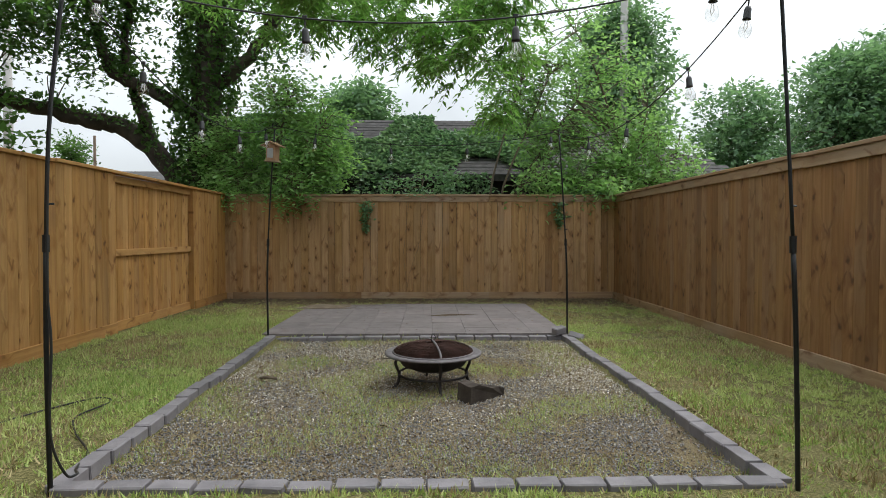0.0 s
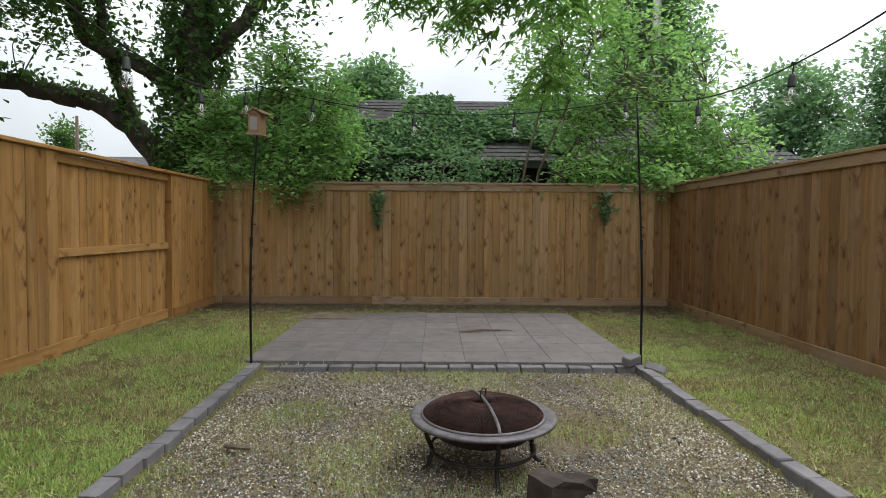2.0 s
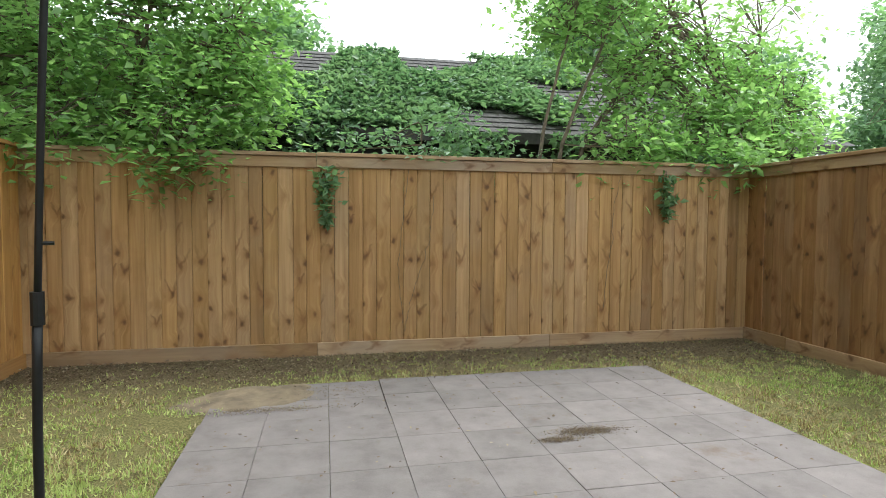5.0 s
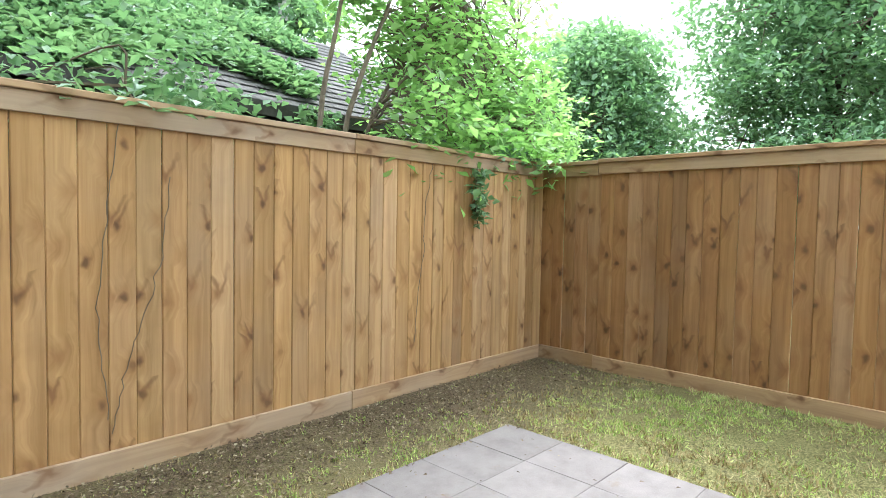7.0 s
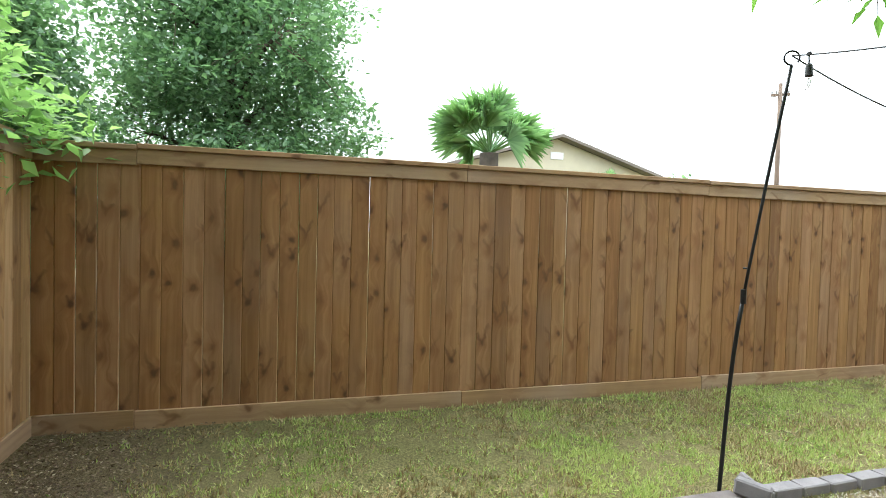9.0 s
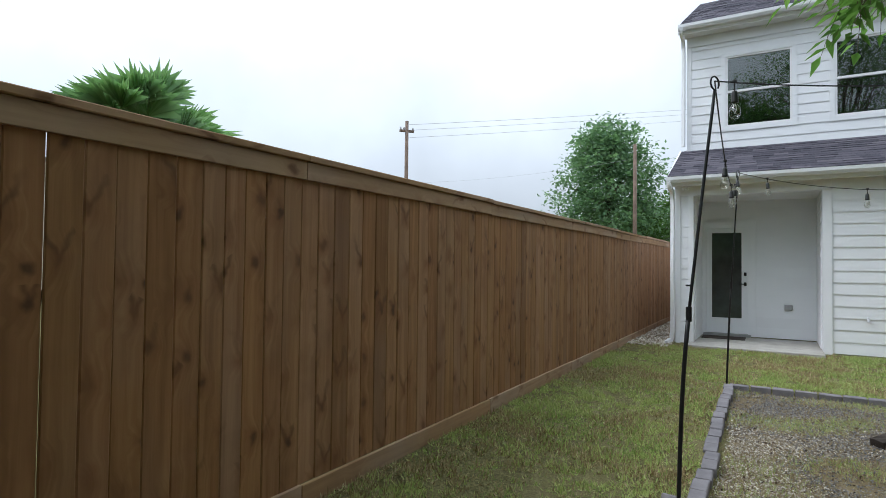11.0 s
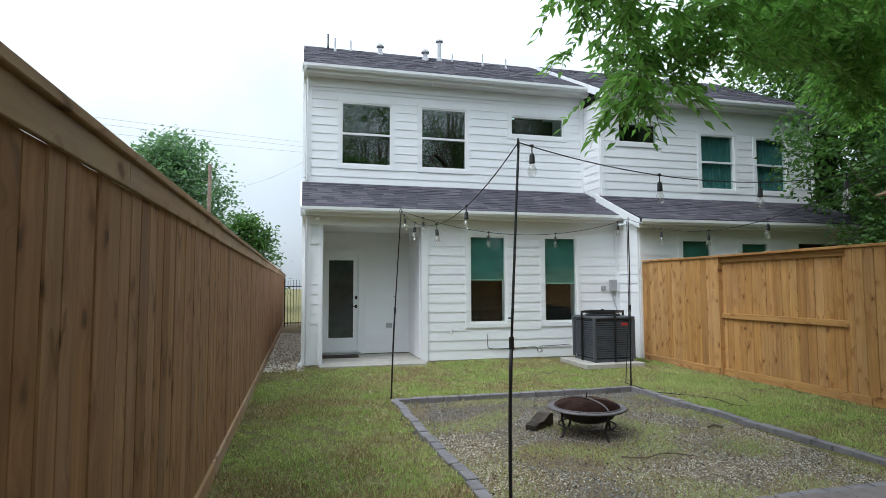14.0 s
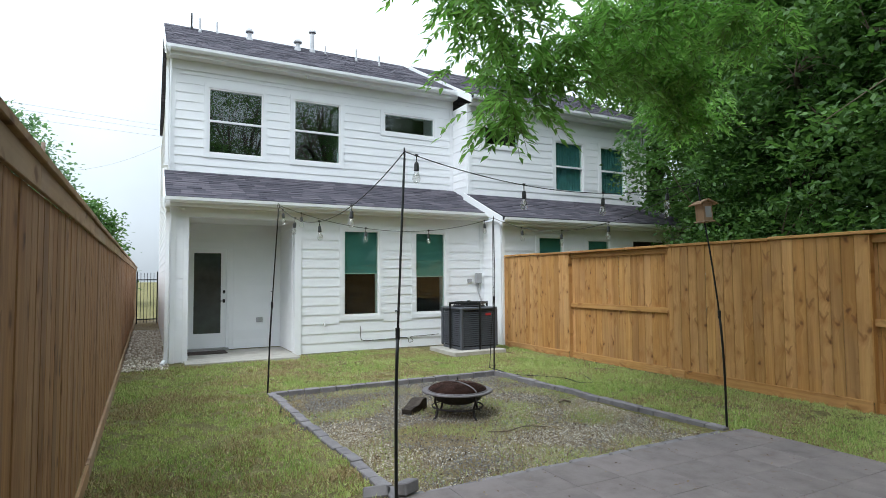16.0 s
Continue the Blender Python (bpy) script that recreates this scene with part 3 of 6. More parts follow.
def fence(name, label, m, length, mat, recess=(), trim=True, seed=1):
    """A board fence along local x, its face on local y = 0 looking towards +y."""
    r = random.Random(seed)
    f = thing(name, label, "fence", m, kind="structure")
    top = 1.87 if trim else 1.962
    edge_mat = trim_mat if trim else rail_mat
    widths = (0.139, 0.137, 0.134, 0.14, 0.124)
    meshes = [board_mesh("picket", w, 0.016, top - 0.12, mat, 0.0055) for w in widths]
    inside = lambda u: any(a < u < b for a, b in recess)
    u = 0.0
    while u < length - 0.05:
        k = r.randrange(5)
        w = widths[k]
        edge = min([e for ab in recess for e in ab if e > u + 1e-6], default=1e9)
        if edge < u + w - 1e-6:
            if edge - u > 0.012:
                cut = board_mesh("picket", edge - u - 0.002, 0.016, top - 0.12, mat)
                link("picket", cut, f, pose((u + edge) / 2, -0.085 if inside((u + edge) / 2) else 0.0, 0.12))
            u = edge
            continue
        back = -0.085 if inside(u + w / 2) else 0.0
        link("picket", meshes[k], f, pose(u + w / 2, back + r.uniform(-0.003, 0.003), 0.12, 0, r.uniform(-0.06, 0.06), r.uniform(-0.5, 0.5)))
        u += w + r.choice((0.0, 0.0005, 0.001, 0.0015, 0.0015, 0.002, 0.002, 0.0035))
    u = 0.0
    while u < length:
        v = min(u + 2.44, length)
        dz = r.uniform(-0.006, 0.006)
        bm = bx(u, v - 0.004, -0.095, 0.04 if trim else 0.032, 1.964 + dz, 2.0 + dz, bev=0.004)
        part("cap_board", bm, edge_mat, f)
        if trim:
            part("trim_board", bx(u, v - 0.003, 0.001, 0.021, 1.858 + dz, 1.962 + dz, bev=0.003), trim_mat, f)
        u = v
    cuts = sorted({0.0, length, *[x for ab in recess for x in ab]})
    for a, b in zip(cuts, cuts[1:]):
        back = inside((a + b) / 2)
        y0 = -0.083 if back else 0.001
        u = a
        while u < b:
            v = min(u + 2.44, b)
            part("kick_board", bx(u + 0.002, v - 0.002, y0, y0 + 0.024, -0.04, 0.132 + r.uniform(-0.01, 0.006), bev=0.004), edge_mat, f)
            u = v
        if back:
            part("rail", bx(a + 0.01, b - 0.01, -0.083, -0.046, 0.945, 1.032, bev=0.004), rail_mat, f)
            part("rail", bx(a + 0.01, b - 0.01, -0.083, -0.046, 1.87, 1.958, bev=0.004), rail_mat, f)
            for e in (a, b):
                s = 0.009 if e == a else -0.009
                part("jamb_board", bx(e + s - 0.008, e + s + 0.008, -0.083, -0.002, 0.0, 1.96), mat, f)
    for k in range(int(length / 2.44) + 1):
        part("post", bx(k * 2.44 - 0.045, k * 2.44 + 0.045, -0.21, -0.115, -0.1, 1.93, bev=0.005), trim_mat, f)
    return f


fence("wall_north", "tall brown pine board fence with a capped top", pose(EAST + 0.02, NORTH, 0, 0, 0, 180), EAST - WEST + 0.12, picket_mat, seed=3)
fence("wall_east", "long pine board fence beside the lawn, browned darker for shade", pose(EAST, -13.6, 0, 0, 0, 90), NORTH + 13.6 - 0.02, east_mat, seed=5)
fence("wall_west", "golden brown board fence, brightened as sunlit, with recessed railed panels", pose(WEST, NORTH - 0.02, 0, 0, 0, -90), NORTH - 0.53, west_mat, recess=((1.42, 3.76), (6.47, 8.79)), trim=False, seed=9)


# ---- edging stones, pavers ----
def build_edging():
    e = thing("stone_edging", "grey concrete edging blocks round the gravel bed", "edging", kind="structure")
    r = random.Random(4)
    meshes = []
    for k in range(3):
        bm = bx(-0.103 + 0.002 * k, 0.102, -0.05, 0.05, -0.09, 0.03, bev=0.006)
        for v in bm.verts:
            v.co += Vector((r.uniform(-1, 1), r.uniform(-1, 1), r.uniform(-1, 1))) * 0.003
        me = bpy.data.meshes.new("edging_block")
        bm.to_mesh(me)
        bm.free()
        me.materials.append(edging_mat)
        meshes.append(me)
    for i in range(4):
        a, b = Vector(BED[i]), Vector(BED[(i + 1) % 4])
        d = b - a
        n = int(d.length / 0.207)
        ang = math.degrees(math.atan2(d.y, d.x))
        low = -0.02 if i == 2 else 0.0
        wav = 0.035 if i in (1, 3) else 0.012
        for k in range(n):
            p = a + d * ((k + 0.5) / n)
            side = Vector((-d.y, d.x)).normalized() * (wav * noise.noise((k * 0.33, i * 5.0, 0)))
            link("edging_block", r.choice(meshes), e, pose(p.x + side.x, p.y + side.y, low + r.uniform(-0.006, 0.004), r.uniform(-1.2, 1.2), r.uniform(-1, 1), ang + r.uniform(-1.5, 1.5)))


build_edging()


def loose_block(m, label):
    t = thing("edging_block_loose", label, "stone block", m)
    bm = bx(-0.09, 0.09, -0.045, 0.045, 0, 0.085, bev=0.01)
    part("block", bm, edging_mat, t)


loose_block(pose(2.40, 7.36, 0.03, 8, -6, 35), "tipped grey edging block at the corner")
loose_block(pose(2.58, 7.24, -0.02, 34, 10, -35), "grey edging block leaning on the kerb corner")


def build_pavers():
    p = thing("pavement", "square grey concrete paver patio, partly covered by soil", "patio", kind="structure")
    r = random.Random(8)
    meshes = []
    for k in range(3):
        bm = bx(-0.2035, 0.2035, -0.2118, 0.2118, -0.05, 0.0, bev=0.0025)
        me = bpy.data.meshes.new("paver")
        bm.to_mesh(me)
        bm.free()
        me.materials.append(paver_mat)
        meshes.append(me)
    for j in range(7):
        for i in range(-3, 6):
            if j == 6 and i < -2:
                continue
            link("paver", r.choice(meshes), p, pose(0.058 + 0.409 * (i + 0.5), 7.405 + 0.426 * (j + 0.5), (0.032 if j < 5 or i > -1 else 0.02) + r.uniform(-0.001, 0.001), r.uniform(-0.12, 0.12), r.uniform(-0.12, 0.12), r.uniform(-0.25, 0.25)))


def mesh_data(bm, name, mat):
    me = bpy.data.meshes.new(name)
    bm.to_mesh(me)
    bm.free()
    me.materials.append(mat)
    return me


build_pavers()


def soil_patch():
    """Sandy soil washed over the patio's back corner."""
    M = simple("sandy_soil", (0.165, 0.125, 0.085), 0.95, var=0.4, scale=7, bump=0.8, fine=60)
    bm = bmesh.new()
    rows = []
    for j in range(15):
        row = []
        for i in range(25):
            u, v = i / 12 - 1, j / 7 - 1
            edge = 1 - u * u - v * v + 0.5 * noise.noise((u * 2.5, v * 2.5, 8))
            row.append(bm.verts.new((u * 0.62, v * 0.36 + 0.1 * u, -0.025 + 0.062 * max(-0.4, min(0.85, edge)) + 0.008 * noise.noise((u * 9, v * 9, 2)))))
        rows.append(row)
    for a, b in zip(rows, rows[1:]):
        for k in range(24):
            bm.faces.new((a[k], a[k + 1], b[k + 1], b[k]))
    ob = mesh_ob("soil_patch", bm, M, smooth=True)
    ob.matrix_basis = pose(-0.86, 10.12, 0.015)
    tagged(ob, "sandy soil washed over the patio corner", "soil", kind="structure")


soil_patch()


# ---- poles and string lights ----
POLES = {
    "sw": [(-0.935, 3.27, -0.15), (-0.945, 3.27, 0.8), (-0.94, 3.30, 1.7), (-0.90, 3.36, 2.42)],
    "se": [(2.59, 3.23, -0.15), (2.555, 3.22, 0.8), (2.505, 3.22, 1.7), (2.462, 3.23, 2.46)],
    "ne": [(2.53, 7.47, -0.15), (2.505, 7.42, 0.8), (2.44, 7.34, 1.6), (2.365, 7.25, 2.39)],
    "nw": [(-1.06, 7.30, -0.15), (-1.06, 7.28, 0.8), (-1.01, 7.23, 1.6), (-0.93, 7.15, 2.42)],
}


def light_pole(key, label):
    pts = POLES[key]
    o = Vector(pts[0])
    t = thing("light_pole", label, "pole", Matrix.Translation(o), group="string light poles")
    line = smooth_line([Vector(p) - o for p in pts], 5)
    part("lower_rod", tube(bmesh.new(), line[:8], 0.0115, 10), black_metal, t, smooth=True)
    part("upper_rod", tube(bmesh.new(), line[7:], 0.0085, 10), black_metal, t, smooth=True)
    j = line[7]
    part("joint_sleeve", tube(bmesh.new(), [j - Vector((0, 0, 0.04)), j + Vector((0, 0, 0.04))], 0.0155, 10), black_metal, t)
    q = line[8]
    part("wing_screw", tube(bmesh.new(), [q, q + Vector((0.03, 0.01, 0))], 0.005, 6), black_metal, t)
    e = line[-1]
    hook = [e + Vector((0.018 * math.sin(a), 0.034 * math.sin(a), 0.038 - 0.038 * math.cos(a))) for a in [2 * math.pi * k / 14 for k in range(13)]]
    part("hook", tube(bmesh.new(), hook, 0.005, 6), black_metal, t)
    return t


light_pole("sw", "slim black metal string light pole with wrapped cable")
light_pole("se", "slim black metal string light pole by the edging")
light_pole("ne", "slim black bent metal pole holding string lights")
light_pole("nw", "slim black metal pole carrying a birdhouse")


def bulb_on(parent, p, lean):
    """A pendant lamp holder and clear bulb hanging from p."""
    tilt = pose(0, 0, 0, lean[0], lean[1], 0)
    at = Matrix.Translation(p) @ tilt
    lead = tube(bmesh.new(), [(0, 0, 0.008), (0, 0, -0.05)], 0.004, 6)
    s = part("lead", lead, black_rubber, parent)
    s.matrix_basis = at
    clip = part("clip", bx(-0.012, 0.012, -0.006, 0.006, -0.004, 0.014, bev=0.002), socket_mat, s)
    clip.matrix_basis = Matrix()
    sk = part("socket", lathe(bmesh.new(), [(0.0, -0.045), (0.012, -0.047), (0.017, -0.06), (0.019, -0.105), (0.021, -0.112), (0.0, -0.113)], 12), socket_mat, parent, smooth=True)
    sk.matrix_basis = at
    b = part("bulb", lathe(bmesh.new(), [(0.0125, -0.108), (0.014, -0.118), (0.027, -0.145), (0.031, -0.165), (0.028, -0.185), (0.017, -0.2), (0.0, -0.206)], 14), bulb_glass, parent, "clear glass bulb", smooth=True)
    b.matrix_basis = at
    b.visible_shadow = False
    fl = part("filament", tube(bmesh.new(), [(0.004, 0, -0.12), (0.009, 0, -0.15), (0, 0.006, -0.172), (-0.009, 0, -0.15), (-0.004, 0, -0.12)], 0.0022, 5), filament_mat, b)


def string_light(a, b, sag, fractions, label, seed):
    A, B = Vector(POLES[a][-1]) + Vector((0, 0, 0.05)), Vector(POLES[b][-1]) + Vector((0, 0, 0.05))
    r = random.Random(seed)
    t = thing("string_light", label, "string lights", Matrix.Translation(A), group="string lights")
    f = lambda s: (B - A) * s + Vector((0, 0, -4 * sag * s * (1 - s)))
    part("cable", tube(bmesh.new(), [f(k / 28) for k in range(29)], 0.0042, 6), black_rubber, t)
    for s in fractions:
        bulb_on(t, f(s), (r.uniform(-5, 5), r.uniform(-5, 5)))


string_light("sw", "se", 0.28, (0.05, 0.34, 0.635, 0.91), "black string lights with clear pendant bulbs", 1)
string_light("se", "ne", 0.36, (0.06, 0.22, 0.47, 0.72), "black string lights sagging between two poles", 2)
string_light("ne", "nw", 0.2, (0.03, 0.33, 0.60, 0.86), "black string lights above the patio edge", 3)
string_light("nw", "sw", 0.34, (0.10, 0.33, 0.56, 0.80), "black string lights running beside the lawn", 4)


def power_cable():
    t = thing("power_cable", "black extension cable looped over the grass", "cable", Matrix.Translation((-1.0, 3.2, 0)))
    pts = [(0.115, 0.15, 2.44), (0.075, 0.085, 1.7), (0.07, 0.06, 1.0), (0.09, 0.05, 0.7), (0.10, 0.02, 0.3), (0.14, 0.06, 0.1), (0.17, 0.1, 0.085), (0.1, 0.2, 0.06), (0.0, 0.4, 0.02), (-0.05, 0.55, 0.02), (-0.3, 0.85, 0.02), (-0.48, 1.15, 0.02), (-0.45, 1.5, 0.018), (-0.62, 1.58, 0.018), (-0.85, 1.2, 0.015), (-1.0, 0.8, 0.015), (-1.35, 0.6, 0.012)]
    part("cable", tube(bmesh.new(), smooth_line(pts, 8), 0.006, 6), black_rubber, t, smooth=True)


power_cable()


def birdhouse():
    t = thing("birdhouse", "small weathered wooden birdhouse on the pole", "birdhouse", pose(-0.968, 7.19, 2.07, 2, 3, -12))
    part("body", bx(-0.055, 0.055, -0.06, 0.06, 0.0, 0.17, bev=0.004), old_wood, t)
    part("floor_board", bx(-0.068, 0.068, -0.075, 0.075, -0.014, 0.0, bev=0.002), old_wood, t)
    for s in (-1, 1):
        bm = bx(-0.064, 0.064, -0.085, 0.085, 0, 0.012, bev=0.002)
        bmesh.ops.transform(bm, matrix=pose(0.052 * s, 0, 0.182, 0, 24 * s, 0), verts=bm.verts)
        part("roof_board", bm, old_wood, t)
    for y in (-0.059, 0.059):
        g = bmesh.new()
        g.faces.new([g.verts.new(p) for p in ((-0.055, y, 0.17), (0.055, y, 0.17), (0, y, 0.2))])
        part("gable", g, old_wood, t)
    for s in (-1, 1):
        part("pane", bx(-0.035, 0.035, 0.0605 * s, 0.063 * s, 0.03, 0.14), grey_plastic, t, "pale clouded panel")


birdhouse()


# ---- fire pit and the block beside it ----
rim_mat = simple("worn_rim_steel", (0.15, 0.135, 0.14), 0.6, 0.4, 0.4, 0.35, 16, 0.25)


def fire_pit():
    t = thing("fire_pit", "round rusty steel fire pit with domed mesh cover", "fire pit", pose(0.868, 5.31, -0.05, 0, 0, 55))
    R = 0.39
    part("bowl", lathe(bmesh.new(), [(R, 0.285), (R, 0.292), (0.31, 0.282), (0.25, 0.2), (0.15, 0.155), (0.0, 0.145), ], 40), bowl_mat, t, smooth=True)
    part("bowl_underside", lathe(bmesh.new(), [(R - 0.006, 0.28), (0.315, 0.272), (0.26, 0.192), (0.155, 0.147), (0.0, 0.137)], 40), bowl_mat, t, smooth=True)
    part("rim", lathe(bmesh.new(), [(R - 0.005, 0.276), (R + 0.012, 0.28), (R + 0.012, 0.294), (R - 0.004, 0.298), (R - 0.066, 0.293), (R - 0.072, 0.284)], 40), rim_mat, t, smooth=True)
    part("ash", lathe(bmesh.new(), [(0.25, 0.205), (0.18, 0.222), (0.0, 0.235)], 20), ash_mat, t, "grey ash bed")
    # domed spark screen: ribs and fine mesh rings
    dome = part("spark_screen", bmesh.new(), rust_metal, t, "rusted steel mesh dome")
    dome["kind"] = "stuff"
    bm = bmesh.new()
    prof = lambda s: ((R - 0.055) * math.cos(s * math.pi / 2), 0.292 + 0.085 * math.sin(s * math.pi / 2))
    for k in range(220):
        a = 2 * math.pi * k / 220
        tube(bm, [(prof(s / 7)[0] * math.cos(a), prof(s / 7)[0] * math.sin(a), prof(s / 7)[1]) for s in range(7)], 0.0016, 3, False)
    for s in range(1, 64):
        r0, z = prof(s / 64)
        tube(bm, [(r0 * math.cos(2 * math.pi * k / 36), r0 * math.sin(2 * math.pi * k / 36), z) for k in range(37)], 0.0016, 3, False)
    bm.to_mesh(dome.data)
    bm.free()
    for a in (45,):
        bm = bmesh.new()
        c, s_ = math.cos(radians(a)), math.sin(radians(a))
        pts = [(prof(abs(u))[0] * c * (1 if u < 0 else -1), prof(abs(u))[0] * s_ * (1 if u < 0 else -1), prof(abs(u))[1] + 0.004) for u in [k / 10 for k in range(0, 11)]]
        back = [(-x, -y, z) for x, y, z in reversed(pts[:-1])]
        tube(bm, pts + back, 0.009, 6)
        part("rib", bm, rim_mat, t)
    part("screen_ring", tube(bmesh.new(), [((R - 0.055) * math.cos(2 * math.pi * k / 40), (R - 0.055) * math.sin(2 * math.pi * k / 40), 0.297) for k in range(41)], 0.009, 6), rim_mat, t, smooth=True)
    part("ring_handle", tube(bmesh.new(), [(0.03 * math.cos(2 * math.pi * k / 16), 0, 0.408 + 0.03 * math.sin(2 * math.pi * k / 16)) for k in range(17)], 0.004, 6), black_metal, t)
    for k in range(4):
        a = radians(45 + 90 * k)
        c, s_ = math.cos(a), math.sin(a)
        pts = [(q * c, q * s_, z) for q, z in ((0.30, 0.272), (0.315, 0.2), (0.285, 0.12), (0.30, 0.04), (0.345, 0.0))]
        part("leg", tube(bmesh.new(), smooth_line(pts, 4), 0.0125, 8), bowl_mat, t, smooth=True)
    part("leg_ring", tube(bmesh.new(), [(0.288 * math.cos(2 * math.pi * k / 32), 0.288 * math.sin(2 * math.pi * k / 32), 0.115) for k in range(33)], 0.009, 6), bowl_mat, t, smooth=True)


fire_pit()


def charred_block():
    t = thing("charred_block", "dark broken wedge of charred timber on the gravel", "firewood", pose(1.235, 4.93, -0.045, 0, 0, 38) @ Matrix.Scale(0.93, 4))
    bm = bmesh.new()
    prof = [(-0.2, 0.0), (0.2, 0.0), (0.21, 0.07), (0.13, 0.085), (0.04, 0.10), (-0.1, 0.155), (-0.19, 0.145)]
    sides = []
    for k, y in enumerate((-0.085, -0.03, 0.03, 0.085)):
        sides.append([bm.verts.new((x + 0.012 * noise.noise((x * 9, y * 30, 1)), y * (1 if x < 0.05 else 0.72) + 0.008 * noise.noise((x * 7, y * 9, 5)), max(0, z + 0.014 * noise.noise((x * 12, y * 25, z * 9)))) ) for x, z in prof])
    n = len(prof)
    for a, b in zip(sides, sides[1:]):
        for k in range(n):
            bm.faces.new((a[k], b[k], b[(k + 1) % n], a[(k + 1) % n]))
    bm.faces.new(sides[0])
    bm.faces.new(list(reversed(sides[-1])))
    bmesh.ops.recalc_face_normals(bm, faces=bm.faces)
    part("block", bm, block_mat, t)


charred_block()


def stick(pts, r, label):
    o = Vector(pts[0])
    t = thing("stick", label, "stick", Matrix.Translation(o))
    part("wood", tube(bmesh.new(), smooth_line([Vector(p) - o for p in pts], 4), r, 6), twig_mat, t)


stick([(0.35, 6.28, -0.02), (0.55, 6.18, -0.01), (0.8, 6.22, -0.02), (1.0, 6.16, -0.015)], 0.006, "thin bare twig lying on the gravel")
stick([(-0.62, 5.5, -0.02), (-0.55, 5.44, 0.0), (-0.47, 5.46, -0.015)], 0.014, "short dark stick on the gravel")


# ---- houses ----
def cells(u0, u1, z0, z1, holes):
    """Rectangles that cover a wall but for its holes."""
    us = sorted({u0, u1, *[h[0] for h in holes], *[h[1] for h in holes]})
    zs = sorted({z0, z1, *[h[2] for h in holes], *[h[3] for h in holes]})
    for a, b in zip(us, us[1:]):
        for c, d in zip(zs, zs[1:]):
            if a < u0 or b > u1 or c < z0 or d > z1:
                continue
            if not any(h[0] <= a and b <= h[1] and h[2] <= c and d <= h[3] for h in holes):
                yield a, b, c, d


def siding_wall(house, m, u0, u1, z0, z1, holes=(), mat=None, course=0.19, ends=True, base=0.0):
    """A lap-sided wall in its own frame: u along, outwards +y. Each board is a piece."""
    bm = bmesh.new()
    corner, sides = {}, {}
    def at(u, y, z):
        key = (round(u, 4), y, round(z, 4))
        if key not in corner:
            corner[key] = bm.verts.new((u, y, z))
        return corner[key]

    for a, b, c, d in cells(u0, u1, z0, z1, holes):
        for y in (0, -0.15):
            ring = [at(a, y, c), at(b, y, c), at(b, y, d), at(a, y, d)]
            bm.faces.new(ring if y else list(reversed(ring)))
        for p, q in (((a, c), (b, c)), ((b, c), (b, d)), ((b, d), (a, d)), ((a, d), (a, c))):
            sides.setdefault(tuple(sorted((p, q))), []).append((p, q))
    for (p, q), seen in sides.items():
        if len(seen) == 1:
            bm.faces.new((at(p[0], 0, p[1]), at(q[0], 0, q[1]), at(q[0], -0.15, q[1]), at(p[0], -0.15, p[1])))
    bmesh.ops.recalc_face_normals(bm, faces=bm.faces)
    w = part("wall", bm, siding_mat, house)
    w.matrix_basis = m
    grown = [(h[0] - 0.085, h[1] + 0.085, h[2] - 0.085, h[3] + 0.085) for h in holes]
    k = 0
    z = z0 + base
    while z < z1 - 0.03:
        top = min(z + course, z1)
        spans = [(u0 + (0.09 if ends else 0.0), u1 - (0.09 if ends else 0.0))]
        for h in grown:
            if h[2] < z + course * 0.6 and h[3] > z + course * 0.4:
                spans = [s for a, b in spans for s in ((a, min(b, h[0])), (max(a, h[1]), b)) if s[1] - s[0] > 0.02]
        for a, b in spans:
            bm = bmesh.new()
            v = [bm.verts.new(p) for x in (a, b) for p in ((x, 0.001, z + 0.006), (x, 0.019, z + 0.003), (x, 0.007, top + 0.004), (x, 0.001, top + 0.004))]
            for f in ((0, 1, 2, 3), (7, 6, 5, 4), (1, 5, 6, 2), (0, 4, 5, 1), (3, 2, 6, 7)):
                bm.faces.new([v[q] for q in f])
            bmesh.ops.recalc_face_normals(bm, faces=bm.faces)
            part("siding_board", bm, siding_mat, w)
        z = top
        k += 1
    if ends:
        for a, b in ((u0, u0 + 0.09), (u1 - 0.09, u1)):
            part("corner_board", bx(a, b, 0.001, 0.026, z0, z1, bev=0.003), white_trim, w)
    return w


